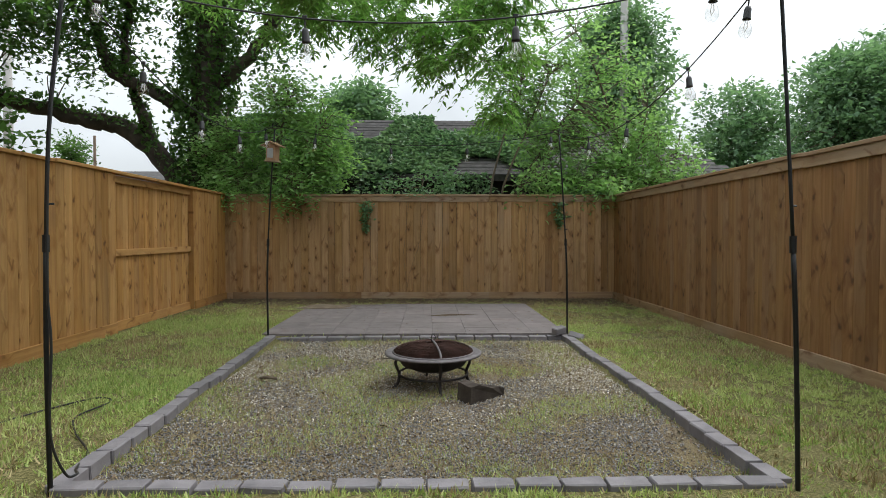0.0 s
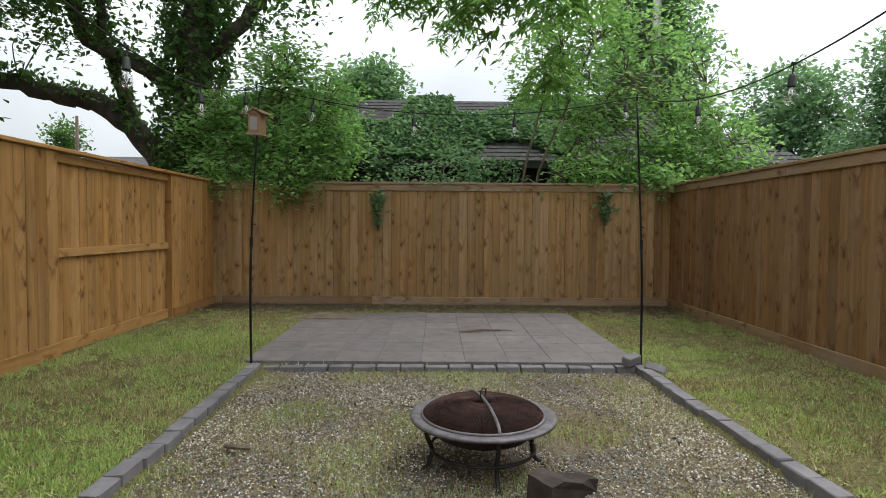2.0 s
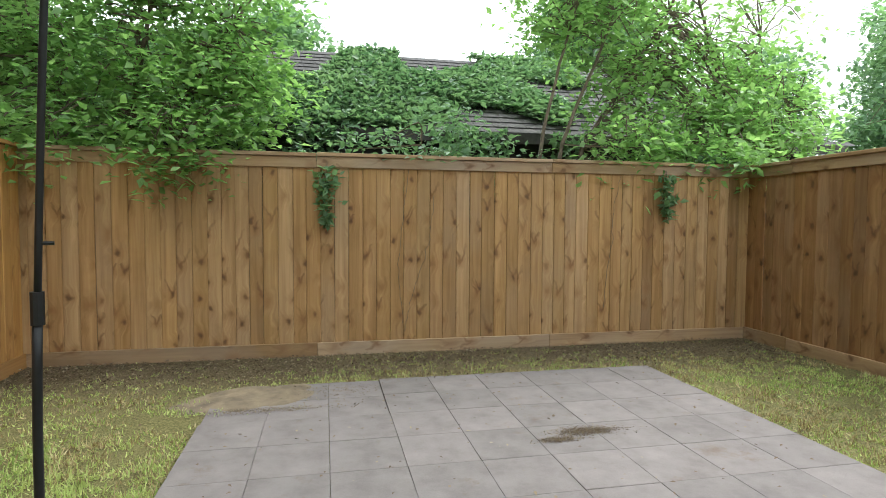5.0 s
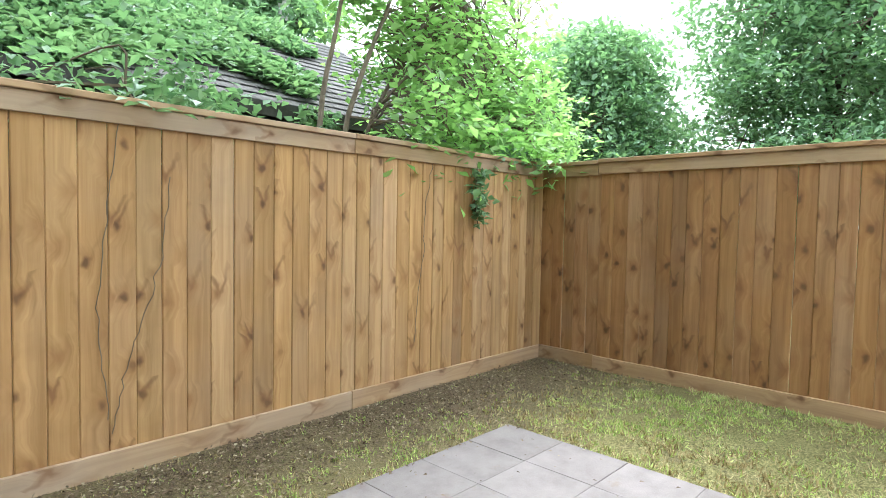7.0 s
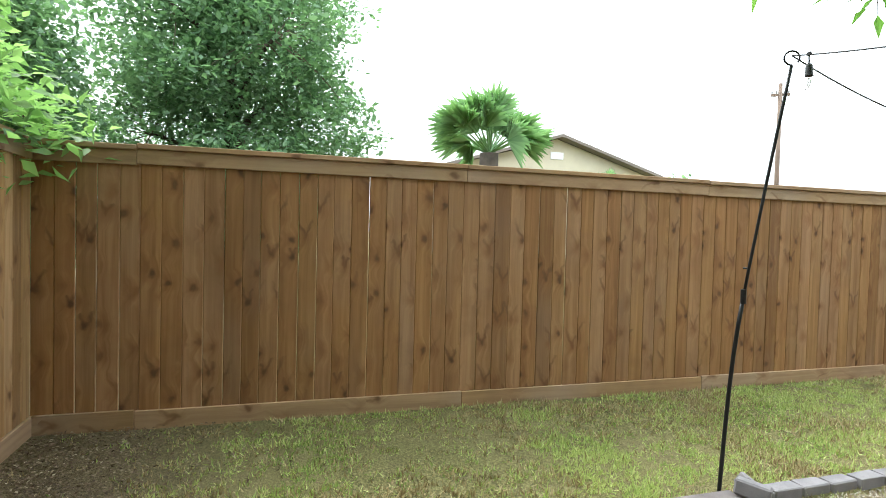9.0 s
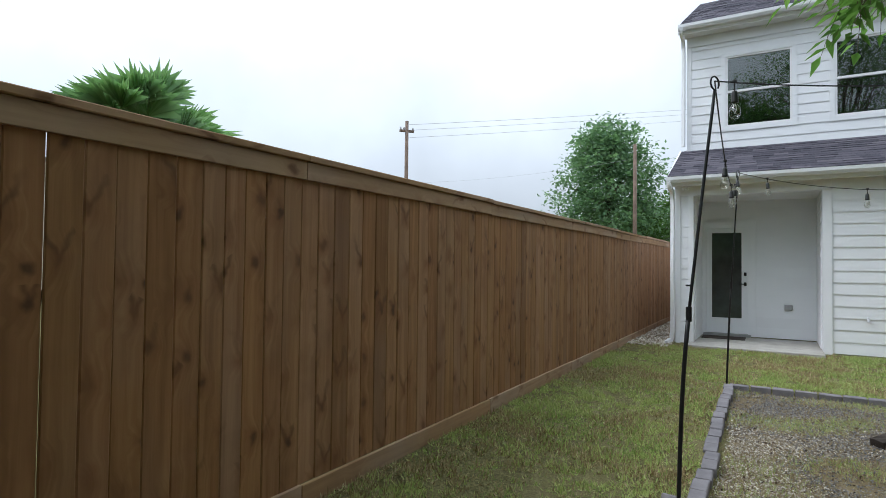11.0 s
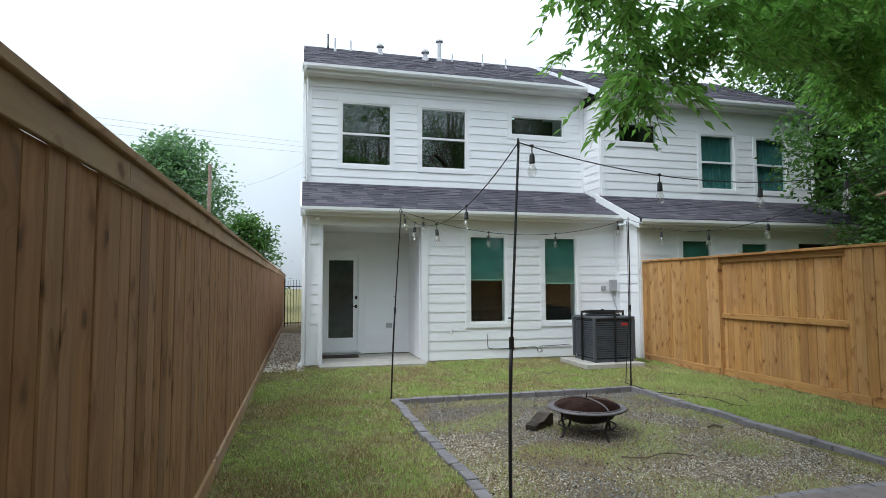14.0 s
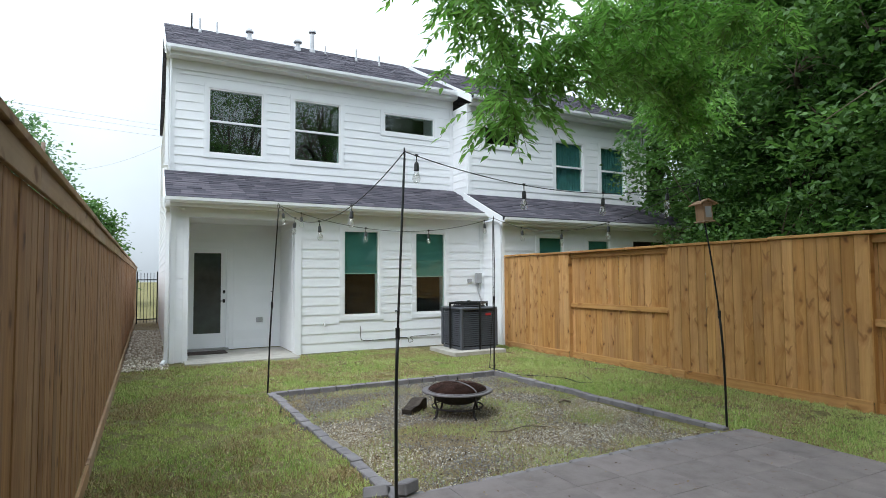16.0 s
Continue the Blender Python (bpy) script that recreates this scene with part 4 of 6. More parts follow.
def window(house, m, u0, u1, z0, z1, inside="dark", sash=True, shade=None, glass=None):
    """A window in the wall frame m: trim, vinyl frame, panes, and what hangs behind them."""
    f = bmesh.new()
    for a, b, c, d in ((u0 - 0.085, u1 + 0.085, z1, z1 + 0.085), (u0 - 0.085, u1 + 0.085, z0 - 0.085, z0), (u0 - 0.085, u0, z0, z1), (u1, u1 + 0.085, z0, z1)):
        box(f, a, b, 0.001, 0.028, c, d)
    w = part("window", f, white_trim, house)
    w.matrix_basis = m
    fr = bmesh.new()
    for a, b, c, d in ((u0, u1, z1 - 0.035, z1), (u0, u1, z0, z0 + 0.04), (u0, u0 + 0.035, z0 + 0.04, z1 - 0.035), (u1 - 0.035, u1, z0 + 0.04, z1 - 0.035)):
        box(fr, a, b, -0.07, 0.012, c, d)
    part("frame", fr, vinyl_mat, w)
    zm = (z0 + z1) / 2
    if sash:
        part("meeting_rail", bx(u0 + 0.035, u1 - 0.035, -0.055, 0.006, zm - 0.022, zm + 0.022), vinyl_mat, w)
        panes = ((z0 + 0.04, zm - 0.022, -0.03), (zm + 0.022, z1 - 0.035, -0.018))
    else:
        panes = ((z0 + 0.04, z1 - 0.035, -0.02),)
    for a, b, y in panes:
        p = part("pane", bx(u0 + 0.03, u1 - 0.03, y - 0.003, y, a - 0.004, b + 0.004), glass or window_glass, w)
        p.visible_shadow = False
    if shade is not None:
        part("roller_shade", bx(u0 + 0.037, u1 - 0.037, -0.062, -0.059, shade, z1), teal_shade, w, "teal roller shade")
        part("shade_bar", bx(u0 + 0.037, u1 - 0.037, -0.065, -0.055, shade - 0.02, shade), pale_bar, w)
        # dark brown sheet stands in for the darkness below the roller shade
        part("lower_blind", bx(u0 - 0.05, u1 + 0.05, -0.42, -0.40, z0 - 0.05, shade + 0.2), brown_sheet, w)
    elif inside == "curtain":
        bm = bmesh.new()
        n = 40
        lo, hi = [], []
        for k in range(n + 1):
            u = u0 + 0.037 + (u1 - u0 - 0.074) * k / n
            y = -0.085 + 0.018 * math.sin(k * 1.5) + 0.008 * math.sin(k * 0.6)
            lo.append(bm.verts.new((u, y, z0)))
            hi.append(bm.verts.new((u, y, z1)))
        for k in range(n):
            bm.faces.new((lo[k], lo[k + 1], hi[k + 1], hi[k]))
        part("curtain", bm, teal_curtain, w, "teal pleated curtain", smooth=True)
    # dark sheet stands in for the unlit room, its darkness in the colour
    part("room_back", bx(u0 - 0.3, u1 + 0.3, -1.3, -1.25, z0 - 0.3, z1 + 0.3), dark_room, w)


def sloped(bm, x0, x1, y0, z0, y1, z1, thick):
    """A roof slab between two level edges."""
    n = Vector((0, -(z1 - z0), y1 - y0)).normalized()
    if n.z < 0:
        n = -n
    t = [Vector(p) for p in ((x0, y0, z0), (x1, y0, z0), (x1, y1, z1), (x0, y1, z1))]
    hi = [bm.verts.new(p) for p in t]
    lo = [bm.verts.new(p - n * thick) for p in t]
    bm.faces.new(hi)
    bm.faces.new(list(reversed(lo)))
    for k in range(4):
        bm.faces.new((hi[k], lo[k], lo[(k + 1) % 4], hi[(k + 1) % 4]))
    bmesh.ops.recalc_face_normals(bm, faces=bm.faces)
    return bm


def roof_slab(house, x0, x1, y0, z0, y1, z1, name="roof"):
    """A shingled slope in its own tilted frame, so that the courses follow it."""
    ang = math.atan2(z1 - z0, y0 - y1)
    L = math.hypot(y1 - y0, z1 - z0)
    x0, x1 = -x1, -x0
    ob = part(name, bx(x0, x1, 0, L, -0.09, 0.0), shingle, house)
    ob.matrix_basis = pose(0, y0, z0, math.degrees(ang), 0, 180)
    r = random.Random(3)
    bm = bmesh.new()
    v = 0.0
    while v < L - 0.05:
        u = x0 + r.uniform(-0.2, 0)
        while u < x1:
            w = r.uniform(0.22, 0.36)
            a, b = max(u, x0), min(u + w, x1)
            if b - a > 0.02:
                h = r.choice((0.004, 0.006, 0.011))
                q = [bm.verts.new(p) for p in ((a, v, h), (b - 0.004, v, h), (b - 0.004, v + 0.15, 0.002), (a, v + 0.15, 0.002), (a, v, 0.0), (b - 0.004, v, 0.0))]
                bm.faces.new((q[0], q[1], q[2], q[3]))
                bm.faces.new((q[4], q[5], q[1], q[0]))
            u += w
        v += 0.145
    s = part("shingles", bm, shingle_piece, ob)
    s["kind"] = "stuff"
    return ob


def gutter(house, x0, x1, y, z):
    bm = bmesh.new()
    prof = [(-0.09, -0.1), (0.0, -0.1), (0.03, -0.055), (0.035, 0.0), (0.028, 0.0), (-0.0, -0.085), (-0.09, -0.085)]
    A = [bm.verts.new((x0, y + p, z + q)) for p, q in prof]
    B = [bm.verts.new((x1, y + p, z + q)) for p, q in prof]
    n = len(prof)
    for k in range(n):
        bm.faces.new((A[k], A[(k + 1) % n], B[(k + 1) % n], B[k]))
    bm.faces.new(A)
    bm.faces.new(list(reversed(B)))
    bmesh.ops.recalc_face_normals(bm, faces=bm.faces)
    part("gutter", bm, white_trim, house)
    part("fascia", bx(min(x0, x1), max(x0, x1), y - 0.115, y - 0.091, z - 0.16, z + 0.01), white_trim, house)


def downspout(house, pts, label=""):
    bm = bmesh.new()
    line = smooth_line(pts, 4)
    tube(bm, line, 0.042, 4)
    part("downspout", bm, white_trim, house, label)


def rake_board(house, x, pts):
    """A white board along the sloping edge of a roof, seen from the side."""
    bm = bmesh.new()
    (ya, za), (yb, zb) = pts
    d = Vector((0, yb - ya, zb - za)).normalized()
    v = []
    for dx in (-0.014, 0.014):
        for y, z in ((ya, za + 0.02), (yb, zb + 0.02), (yb, zb - 0.17), (ya, za - 0.17)):
            v.append(bm.verts.new((x + dx, y, z)))
    for f in ((0, 1, 2, 3), (7, 6, 5, 4), (0, 4, 5, 1), (1, 5, 6, 2), (2, 6, 7, 3), (3, 7, 4, 0)):
        bm.faces.new([v[k] for k in f])
    part("rake_board", bm, white_trim, house)


def shingle_piece_mat():
    M = Mat("shingle_tab", rough=0.95, spec=0.12)
    v = M.coords("Object")
    c = M.ramp(M.island(), [(0.0, (0.042, 0.040, 0.052)), (0.5, (0.068, 0.064, 0.080)), (1.0, (0.115, 0.106, 0.125))])
    n = M.noise(v, 160.0, 3, 0.7)
    M.colour(M.mixc(M.rng(n, 0.4, 0.7, 0.0, 0.45), c, (0.13, 0.12, 0.135)))
    M.bump(n, 0.5, 0.004)
    return M.m


shingle_piece = shingle_piece_mat()


def main_house():
    h = thing("house", "white two-storey lap-sided house with dark shingle roofs", "house", Matrix.Translation((0, 0, 0)))
    E, W = HOUSE_E, HOUSE_W
    low = Matrix.Translation((0, Y_LOW, 0))
    up = Matrix.Translation((0, Y_UP, 0))
    w4, w5 = (-0.365, 0.435, 0.733, 2.53), (-1.965, -1.2, 0.733, 2.53)
    porch = (1.43, 3.36, 0.0, 2.67)
    lw = siding_wall(h, low, W, E, 0.02, 3.0, [w4, w5, (1.43, 3.36, 0.02, 2.67)], ends=False)
    for a, b, z1 in ((W, W + 0.1, 2.95), (1.30, 1.43, 2.67), (3.36, 3.45, 2.67), (3.58, E, 2.95)):
        part("corner_board", bx(a, b, 0.0245, 0.036, 0.0, z1, bev=0.002), white_trim, lw)
    part("porch_header", bx(1.30, 3.6, 0.0245, 0.038, 2.67, 2.86, bev=0.002), white_trim, lw)
    part("frieze_board", bx(W, E, 0.0245, 0.036, 2.84 + 0.03, 2.97), white_trim, lw)
    for w, s in ((w4, 1.63), (w5, 1.56)):
        window(h, low, *w, sash=False, shade=s)
    part("foundation", bx(W, E, Y_LOW - 0.15, Y_LOW + 0.004, -0.1, 0.018), concrete_mat, h)
    # recessed porch
    yd = -1.62
    door = (2.50, 3.33, 0.06, 2.20)
    siding_wall(h, Matrix.Translation((0, yd, 0)), 1.43, 3.36, 0.06, 2.9, [door], ends=False)
    siding_wall(h, pose(1.43, yd, 0, 0, 0, -90), -(Y_LOW - 0.15 - yd), 0.0, 0.06, 2.7, ends=False)
    siding_wall(h, pose(3.36, Y_LOW - 0.15, 0, 0, 0, 90), yd - Y_LOW + 0.15, 0.0, 0.06, 2.7, ends=False)
    part("porch_ceiling", bx(1.40, 3.40, yd - 0.05, Y_LOW - 0.151, 2.672, 2.70), soffit_mat, h)
    part("porch_slab", bx(1.42, 3.42, yd, 0.16, -0.1, 0.045, bev=0.01), concrete_mat, h)
    d = part("door", bx(2.55, 3.28, yd - 0.06, yd - 0.02, 0.10, 2.15, bev=0.004), white_trim, h, "white door with a tall frosted pane")
    fr = bmesh.new()
    for a, b, c, e in ((2.50, 2.55, 0.06, 2.20), (3.28, 3.33, 0.06, 2.20), (2.55, 3.28, 2.15, 2.20)):
        box(fr, a, b, yd - 0.09, yd + 0.03, c, e)
    part("frame", fr, white_trim, d)
    cs = bmesh.new()
    for a, b, c, e in ((2.42, 2.50, 0.06, 2.28), (3.33, 3.355, 0.06, 2.28), (2.50, 3.33, 2.20, 2.28)):
        box(cs, a, b, yd + 0.021, yd + 0.04, c, e)
    part("casing", cs, white_trim, d)
    part("threshold", bx(2.50, 3.33, yd - 0.08, yd + 0.06, 0.046, 0.098, bev=0.005), steel_mat, d)
    part("door_glass", bx(2.66, 3.18, yd - 0.0195, yd - 0.012, 0.40, 2.06), frost_glass, d, "dark frosted glass")
    bead = bmesh.new()
    for a, b, c, e in ((2.635, 2.66, 0.375, 2.085), (3.18, 3.205, 0.375, 2.085), (2.66, 3.18, 2.06, 2.085), (2.66, 3.18, 0.375, 0.40)):
        box(bead, a, b, yd - 0.0198, yd - 0.006, c, e)
    part("glazing_bead", bead, white_trim, d)
    part("deadbolt", bx(2.575, 2.62, yd - 0.0195, yd + 0.005, 1.22, 1.29, bev=0.006), black_metal, d)
    hb = bx(2.575, 2.62, yd - 0.0195, yd + 0.004, 1.03, 1.10, bev=0.006)
    box(hb, 2.585, 2.71, yd + 0.02, yd + 0.034, 1.055, 1.075, bev=0.003)
    box(hb, 2.59, 2.605, yd, yd + 0.03, 1.055, 1.075)
    part("door_handle", hb, black_metal, d, "black lever handle")
    # lower roof with its gutter
    zl, zr = 2.97, 3.72
    roof_slab(h, W, E + 0.1, -0.02, zl + 0.03, Y_UP, zr + 0.05, "lower_roof")
    part("soffit", bx(W, E + 0.1, Y_LOW + 0.033, -0.116, 2.81 + 0.03, 2.862), soffit_mat, h)
    gutter(h, E + 0.12, W, 0.0, 2.99)
    rake_board(h, E + 0.115, ((-0.1, zl), (Y_UP, zr + 0.05)))
    # upper storey
    w1, w2, w3 = (1.81, 2.94, 4.18, 5.60), (0.045, 1.14, 4.18, 5.60), (-2.43, -1.05, 5.09, 5.575)
    siding_wall(h, up, W, E, 3.70, 6.14, [w1, w2, w3], base=0.02)
    window(h, up, *w1, inside="dark", glass=coated_glass)
    window(h, up, *w2, inside="dark", glass=coated_glass)
    window(h, up, *w3, inside="dark", sash=False)
    siding_wall(h, pose(E, Y_UP - 0.15, 0, 0, 0, -90), 0.0, 9.5, 0.02, 6.2, course=0.19, ends=True)
    siding_wall(h, pose(E, Y_LOW - 0.0, 0, 0, 0, -90), 0.0, -Y_UP + Y_LOW + 0.149, 0.02, 2.85, course=0.19, ends=True)
    part("soffit", bx(W, E + 0.1, Y_UP, -1.49, 6.10, 6.128), soffit_mat, h)
    part("frieze_board", bx(W, E, Y_UP + 0.0275, Y_UP + 0.04, 5.9, 6.098), white_trim, h)
    gutter(h, E + 0.12, W + 0.0, -1.40, 6.27)
    roof_slab(h, W - 0.0, E + 0.1, -1.42, 6.28, -5.0, 8.16, "upper_roof")
    part("rear_roof", sloped(bmesh.new(), W, E + 0.1, -9.0, 6.2, -5.0, 8.16, 0.1), shingle, h)
    rake_board(h, E + 0.115, ((-1.45, 6.25), (-5.0, 8.13)))
    g = bmesh.new()
    v = [g.verts.new(p) for p in ((E - 0.01, Y_UP, 6.0), (E - 0.01, -9.0, 6.0), (E - 0.01, -5.0, 8.05))]
    g.faces.new(v)
    part("gable", g, siding_mat, h)
    part("back_wall", bx(W, E, -11.5, -11.4, 0.0, 6.2), siding_mat, h)
    part("party_wall", bx(W + 0.001, W + 0.1, -11.4, Y_UP - 0.151, 0.0, 6.2), siding_mat, h)
    # water pipes, vents
    downspout(h, [(E + 0.06, -1.36, 6.2), (E + 0.06, -1.42, 6.08), (E + 0.06, Y_UP + 0.06, 5.9), (E + 0.06, Y_UP + 0.06, 4.6), (E + 0.06, Y_UP + 0.07, 3.85)])
    downspout(h, [(E + 0.07, 0.02, 2.9), (E + 0.06, -0.02, 2.8), (E + 0.05, Y_LOW + 0.08, 2.62), (E + 0.05, Y_LOW + 0.08, 1.4), (E + 0.05, Y_LOW + 0.08, 0.2), (E + 0.09, Y_LOW + 0.16, 0.06), (E + 0.12, Y_LOW + 0.3, 0.03)])
    zy = lambda y: 6.28 + (-1.42 - y) * 0.525
    for x, y, hgt, r0, hat in ((3.12, -4.75, 0.42, 0.02, 0), (2.95, -4.3, 0.36, 0.025, 0), (2.5, -4.75, 0.3, 0.022, 0), (1.7, -4.6, 0.26, 0.055, 1), (0.5, -4.2, 0.26, 0.06, 1), (0.05, -4.4, 0.6, 0.055, 2), (-0.35, -4.5, 0.22, 0.018, 0), (-1.13, -4.1, 0.34, 0.02, 0), (-1.75, -3.9, 0.28, 0.02, 0)):
        z = zy(y)
        prof = [(r0 * 1.6, z - 0.05), (r0 * 1.5, z + 0.05), (r0, z + 0.08), (r0, z + hgt), (0, z + hgt)]
        vp = part("roof_vent", lathe(bmesh.new(), prof, 12, (x, y)), black_metal if x > 3.1 else steel_mat, h, smooth=False)
        if hat:
            part("vent_cap", lathe(bmesh.new(), [(r0 * 1.1, z + hgt - 0.08), (r0 * 1.9, z + hgt - 0.06), (r0 * 1.9, z + hgt - 0.03), (r0 * 0.9, z + hgt + 0.04), (0, z + hgt + 0.05)], 14, (x, y)), steel_mat if hat == 2 else grey_plastic, vp)
    # fittings on the wall
    part("flood_light", lathe(bmesh.new(), [(0.05, 2.812), (0.06, 2.80), (0.045, 2.77), (0, 2.765)], 14, (3.48, -0.2)), soffit_mat, h)
    part("hose_bib", tube(bmesh.new(), [(0.84, Y_LOW + 0.018, 0.6), (0.84, Y_LOW + 0.07, 0.6), (0.84, Y_LOW + 0.085, 0.56)], 0.02, 8), steel_mat, h)
    part("outlet_box", bx(-2.63, -2.52, Y_LOW + 0.018, Y_LOW + 0.055, 1.40, 1.49, bev=0.008), grey_plastic, h)
    part("outlet_box", bx(1.82, 1.95, yd + 0.018, yd + 0.06, 0.60, 0.70, bev=0.008), grey_plastic, h)
    part("disconnect_box", bx(-2.87, -2.72, Y_LOW + 0.018, Y_LOW + 0.1, 1.38, 1.62, bev=0.006), grey_plastic, h)
    part("conduit", tube(bmesh.new(), smooth_line([(-2.8, Y_LOW + 0.05, 1.38), (-2.8, Y_LOW + 0.05, 1.2), (-2.78, Y_LOW + 0.2, 1.0), (-2.5, 0.3, 0.95)], 5), 0.017, 8), grey_plastic, h)
    part("wall_cable", tube(bmesh.new(), smooth_line([(0.07, Y_LOW + 0.03, 0.52), (0.06, Y_LOW + 0.03, 0.3), (-0.03, Y_LOW + 0.03, 0.22), (-0.6, Y_LOW + 0.03, 0.22), (-0.98, Y_LOW + 0.03, 0.23), (-1.03, Y_LOW + 0.05, 0.13), (-1.13, Y_LOW + 0.05, 0.15), (-1.08, Y_LOW + 0.04, 0.24), (-1.4, Y_LOW + 0.03, 0.25), (-1.75, Y_LOW + 0.06, 0.27)], 6), 0.0065, 6), black_rubber, h)
    part("eave_camera", lathe(bmesh.new(), [(0.0, 6.1), (0.02, 6.1), (0.02, 6.04), (0.0, 6.03)], 8, (0.9, -1.55)), white_trim, h)


main_house()


def neighbour_house():
    h = thing("neighbour_house", "attached white lap-sided house with teal curtains", "house", Matrix.Translation((0, 0, 0)))
    E, W, yl, yu = HOUSE_W - 0.001, -8.95, 0.45, -1.0
    low, up = Matrix.Translation((0, yl, 0)), Matrix.Translation((0, yu, 0))
    holes = [(-4.72, -3.98, 0.9, 2.46), (-6.18, -5.46, 0.9, 2.42), (-8.7, -7.0, 0.02, 2.42)]
    siding_wall(h, low, W, E, 0.02, 2.84, holes)
    window(h, low, *holes[0], sash=False, shade=1.6)
    window(h, low, *holes[1], sash=False, shade=1.6)
    # porch back made near black: the recess's shade is put into its colour
    part("porch_back", bx(W, -6.9, yl - 1.3, yl - 1.2, 0, 2.7), brown_sheet, h)
    roof_slab(h, W - 0.1, E + 0.12, 0.76, 2.85, yu, 3.58, "lower_roof")
    gutter(h, E + 0.14, W - 0.12, 0.78, 2.83)
    part("soffit", bx(W - 0.1, E + 0.1, yl + 0.03, 0.66, 2.68, 2.70), soffit_mat, h)
    rake_board(h, E + 0.13, ((0.7, 2.82), (yu, 3.58)))
    rake_board(h, W - 0.11, ((0.7, 2.82), (yu, 3.58)))
    uw = [(-4.5, -3.44, 4.86, 5.36), (-6.66, -5.68, 3.83, 5.2), (-8.24, -7.3, 3.83, 5.2)]
    siding_wall(h, up, W, E, 3.55, 5.82, uw)
    window(h, up, *uw[0], sash=False)
    window(h, up, *uw[1], inside="curtain")
    window(h, up, *uw[2], inside="curtain")
    siding_wall(h, pose(E, yu, 0, 0, 0, -90), 0.0, 0.9, 3.4, 5.85)
    siding_wall(h, pose(E, yl, 0, 0, 0, -90), 0.0, 0.9, 0.02, 2.8)
    part("side_wall", bx(W, W + 0.1, -9, yu - 0.15, 0, 5.8), siding_mat, h)
    part("soffit", bx(W - 0.1, E, yu, -0.7, 5.80, 5.825), soffit_mat, h)
    gutter(h, E + 0.05, W - 0.12, -0.62, 5.97)
    roof_slab(h, W - 0.1, E + 0.05, -0.64, 5.98, -4.4, 7.95, "upper_roof")
    part("rear_roof", sloped(bmesh.new(), W - 0.1, E + 0.05, -8.2, 5.9, -4.4, 7.95, 0.1), shingle, h)
    rake_board(h, E + 0.062, ((-0.7, 5.96), (-4.4, 7.93)))
    downspout(h, [(W - 0.05, -0.55, 5.9), (W - 0.05, -0.75, 5.7), (W - 0.05, yu + 0.06, 5.5), (W - 0.05, yu + 0.06, 3.65)])
    downspout(h, [(W - 0.08, 0.8, 2.75), (W - 0.05, 0.65, 2.55), (W - 0.05, yl + 0.06, 2.35), (W - 0.05, yl + 0.06, 0.2)])
    for x in (-5.3, -6.3, -6.9):
        part("roof_vent", lathe(bmesh.new(), [(0.05, 7.3), (0.05, 7.95), (0.09, 7.97), (0.09, 8.02), (0, 8.06)], 12, (x, -3.9)), steel_mat, h)


neighbour_house()


def door_mat():
    t = thing("door_mat", "dark brown door mat lying on the porch slab", "door mat", pose(2.95, -1.25, 0.046))
    part("mat", bx(-0.37, 0.37, -0.22, 0.22, 0, 0.014, bev=0.004), mat_fabric, t)


door_mat()


def ac_unit():
    t = thing("air_conditioner", "dark grey outdoor air conditioner with louvred sides", "air conditioner", pose(-1.9, 0.82, 0.08, 0, 0, 0))
    s, H = 0.40, 0.84
    part("base_pan", bx(-s, s, -s, s, 0, 0.05, bev=0.01), ac_mat, t)
    part("coil", bx(-s + 0.03, s - 0.03, -s + 0.03, s - 0.03, 0.05, H - 0.05), ac_dark, t)
    for a in (-1, 1):
        for b in (-1, 1):
            part("corner_post", bx(a * s - 0.03, a * s + 0.03, b * s - 0.03, b * s + 0.03, 0.05, H - 0.04, bev=0.012), ac_mat, t)
    for k in range(18):
        z = 0.08 + k * 0.04
        for side in range(4):
            bm = bmesh.new()
            v = [bm.verts.new(p) for x in (-s + 0.03, s - 0.03) for p in ((x, s - 0.025, z + 0.028), (x, s + 0.002, z + 0.002), (x, s + 0.006, z + 0.006), (x, s - 0.02, z + 0.032))]
            for f in ((0, 1, 2, 3), (7, 6, 5, 4), (1, 5, 6, 2), (3, 2, 6, 7), (0, 4, 5, 1)):
                bm.faces.new([v[q] for q in f])
            lv = part("louvre", bm, ac_mat, t)
            lv.matrix_basis = pose(0, 0, 0, 0, 0, 90 * side)
    top = bx(-s - 0.03, s + 0.03, -s - 0.03, s + 0.03, H - 0.05, H, bev=0.015)
    part("top_cover", top, ac_mat, t)
    part("fan_grille", lathe(bmesh.new(), [(0.33, H + 0.001), (0.33, H + 0.02), (0.31, H + 0.03), (0.1, H + 0.045), (0, H + 0.047)], 28), ac_dark, t)
    for k in range(6):
        r0 = 0.08 + 0.045 * k
        part("grille_ring", tube(bmesh.new(), [(r0 * math.cos(2 * math.pi * q / 24), r0 * math.sin(2 * math.pi * q / 24), H + 0.05 - 0.008 * (k / 5)) for q in range(25)], 0.004, 4), black_metal, t)
    part("badge", bx(-0.28, -0.15, s + 0.007, s + 0.012, H - 0.17, H - 0.12, bev=0.002), red_mat, t, "red maker's plate")


ac_unit()


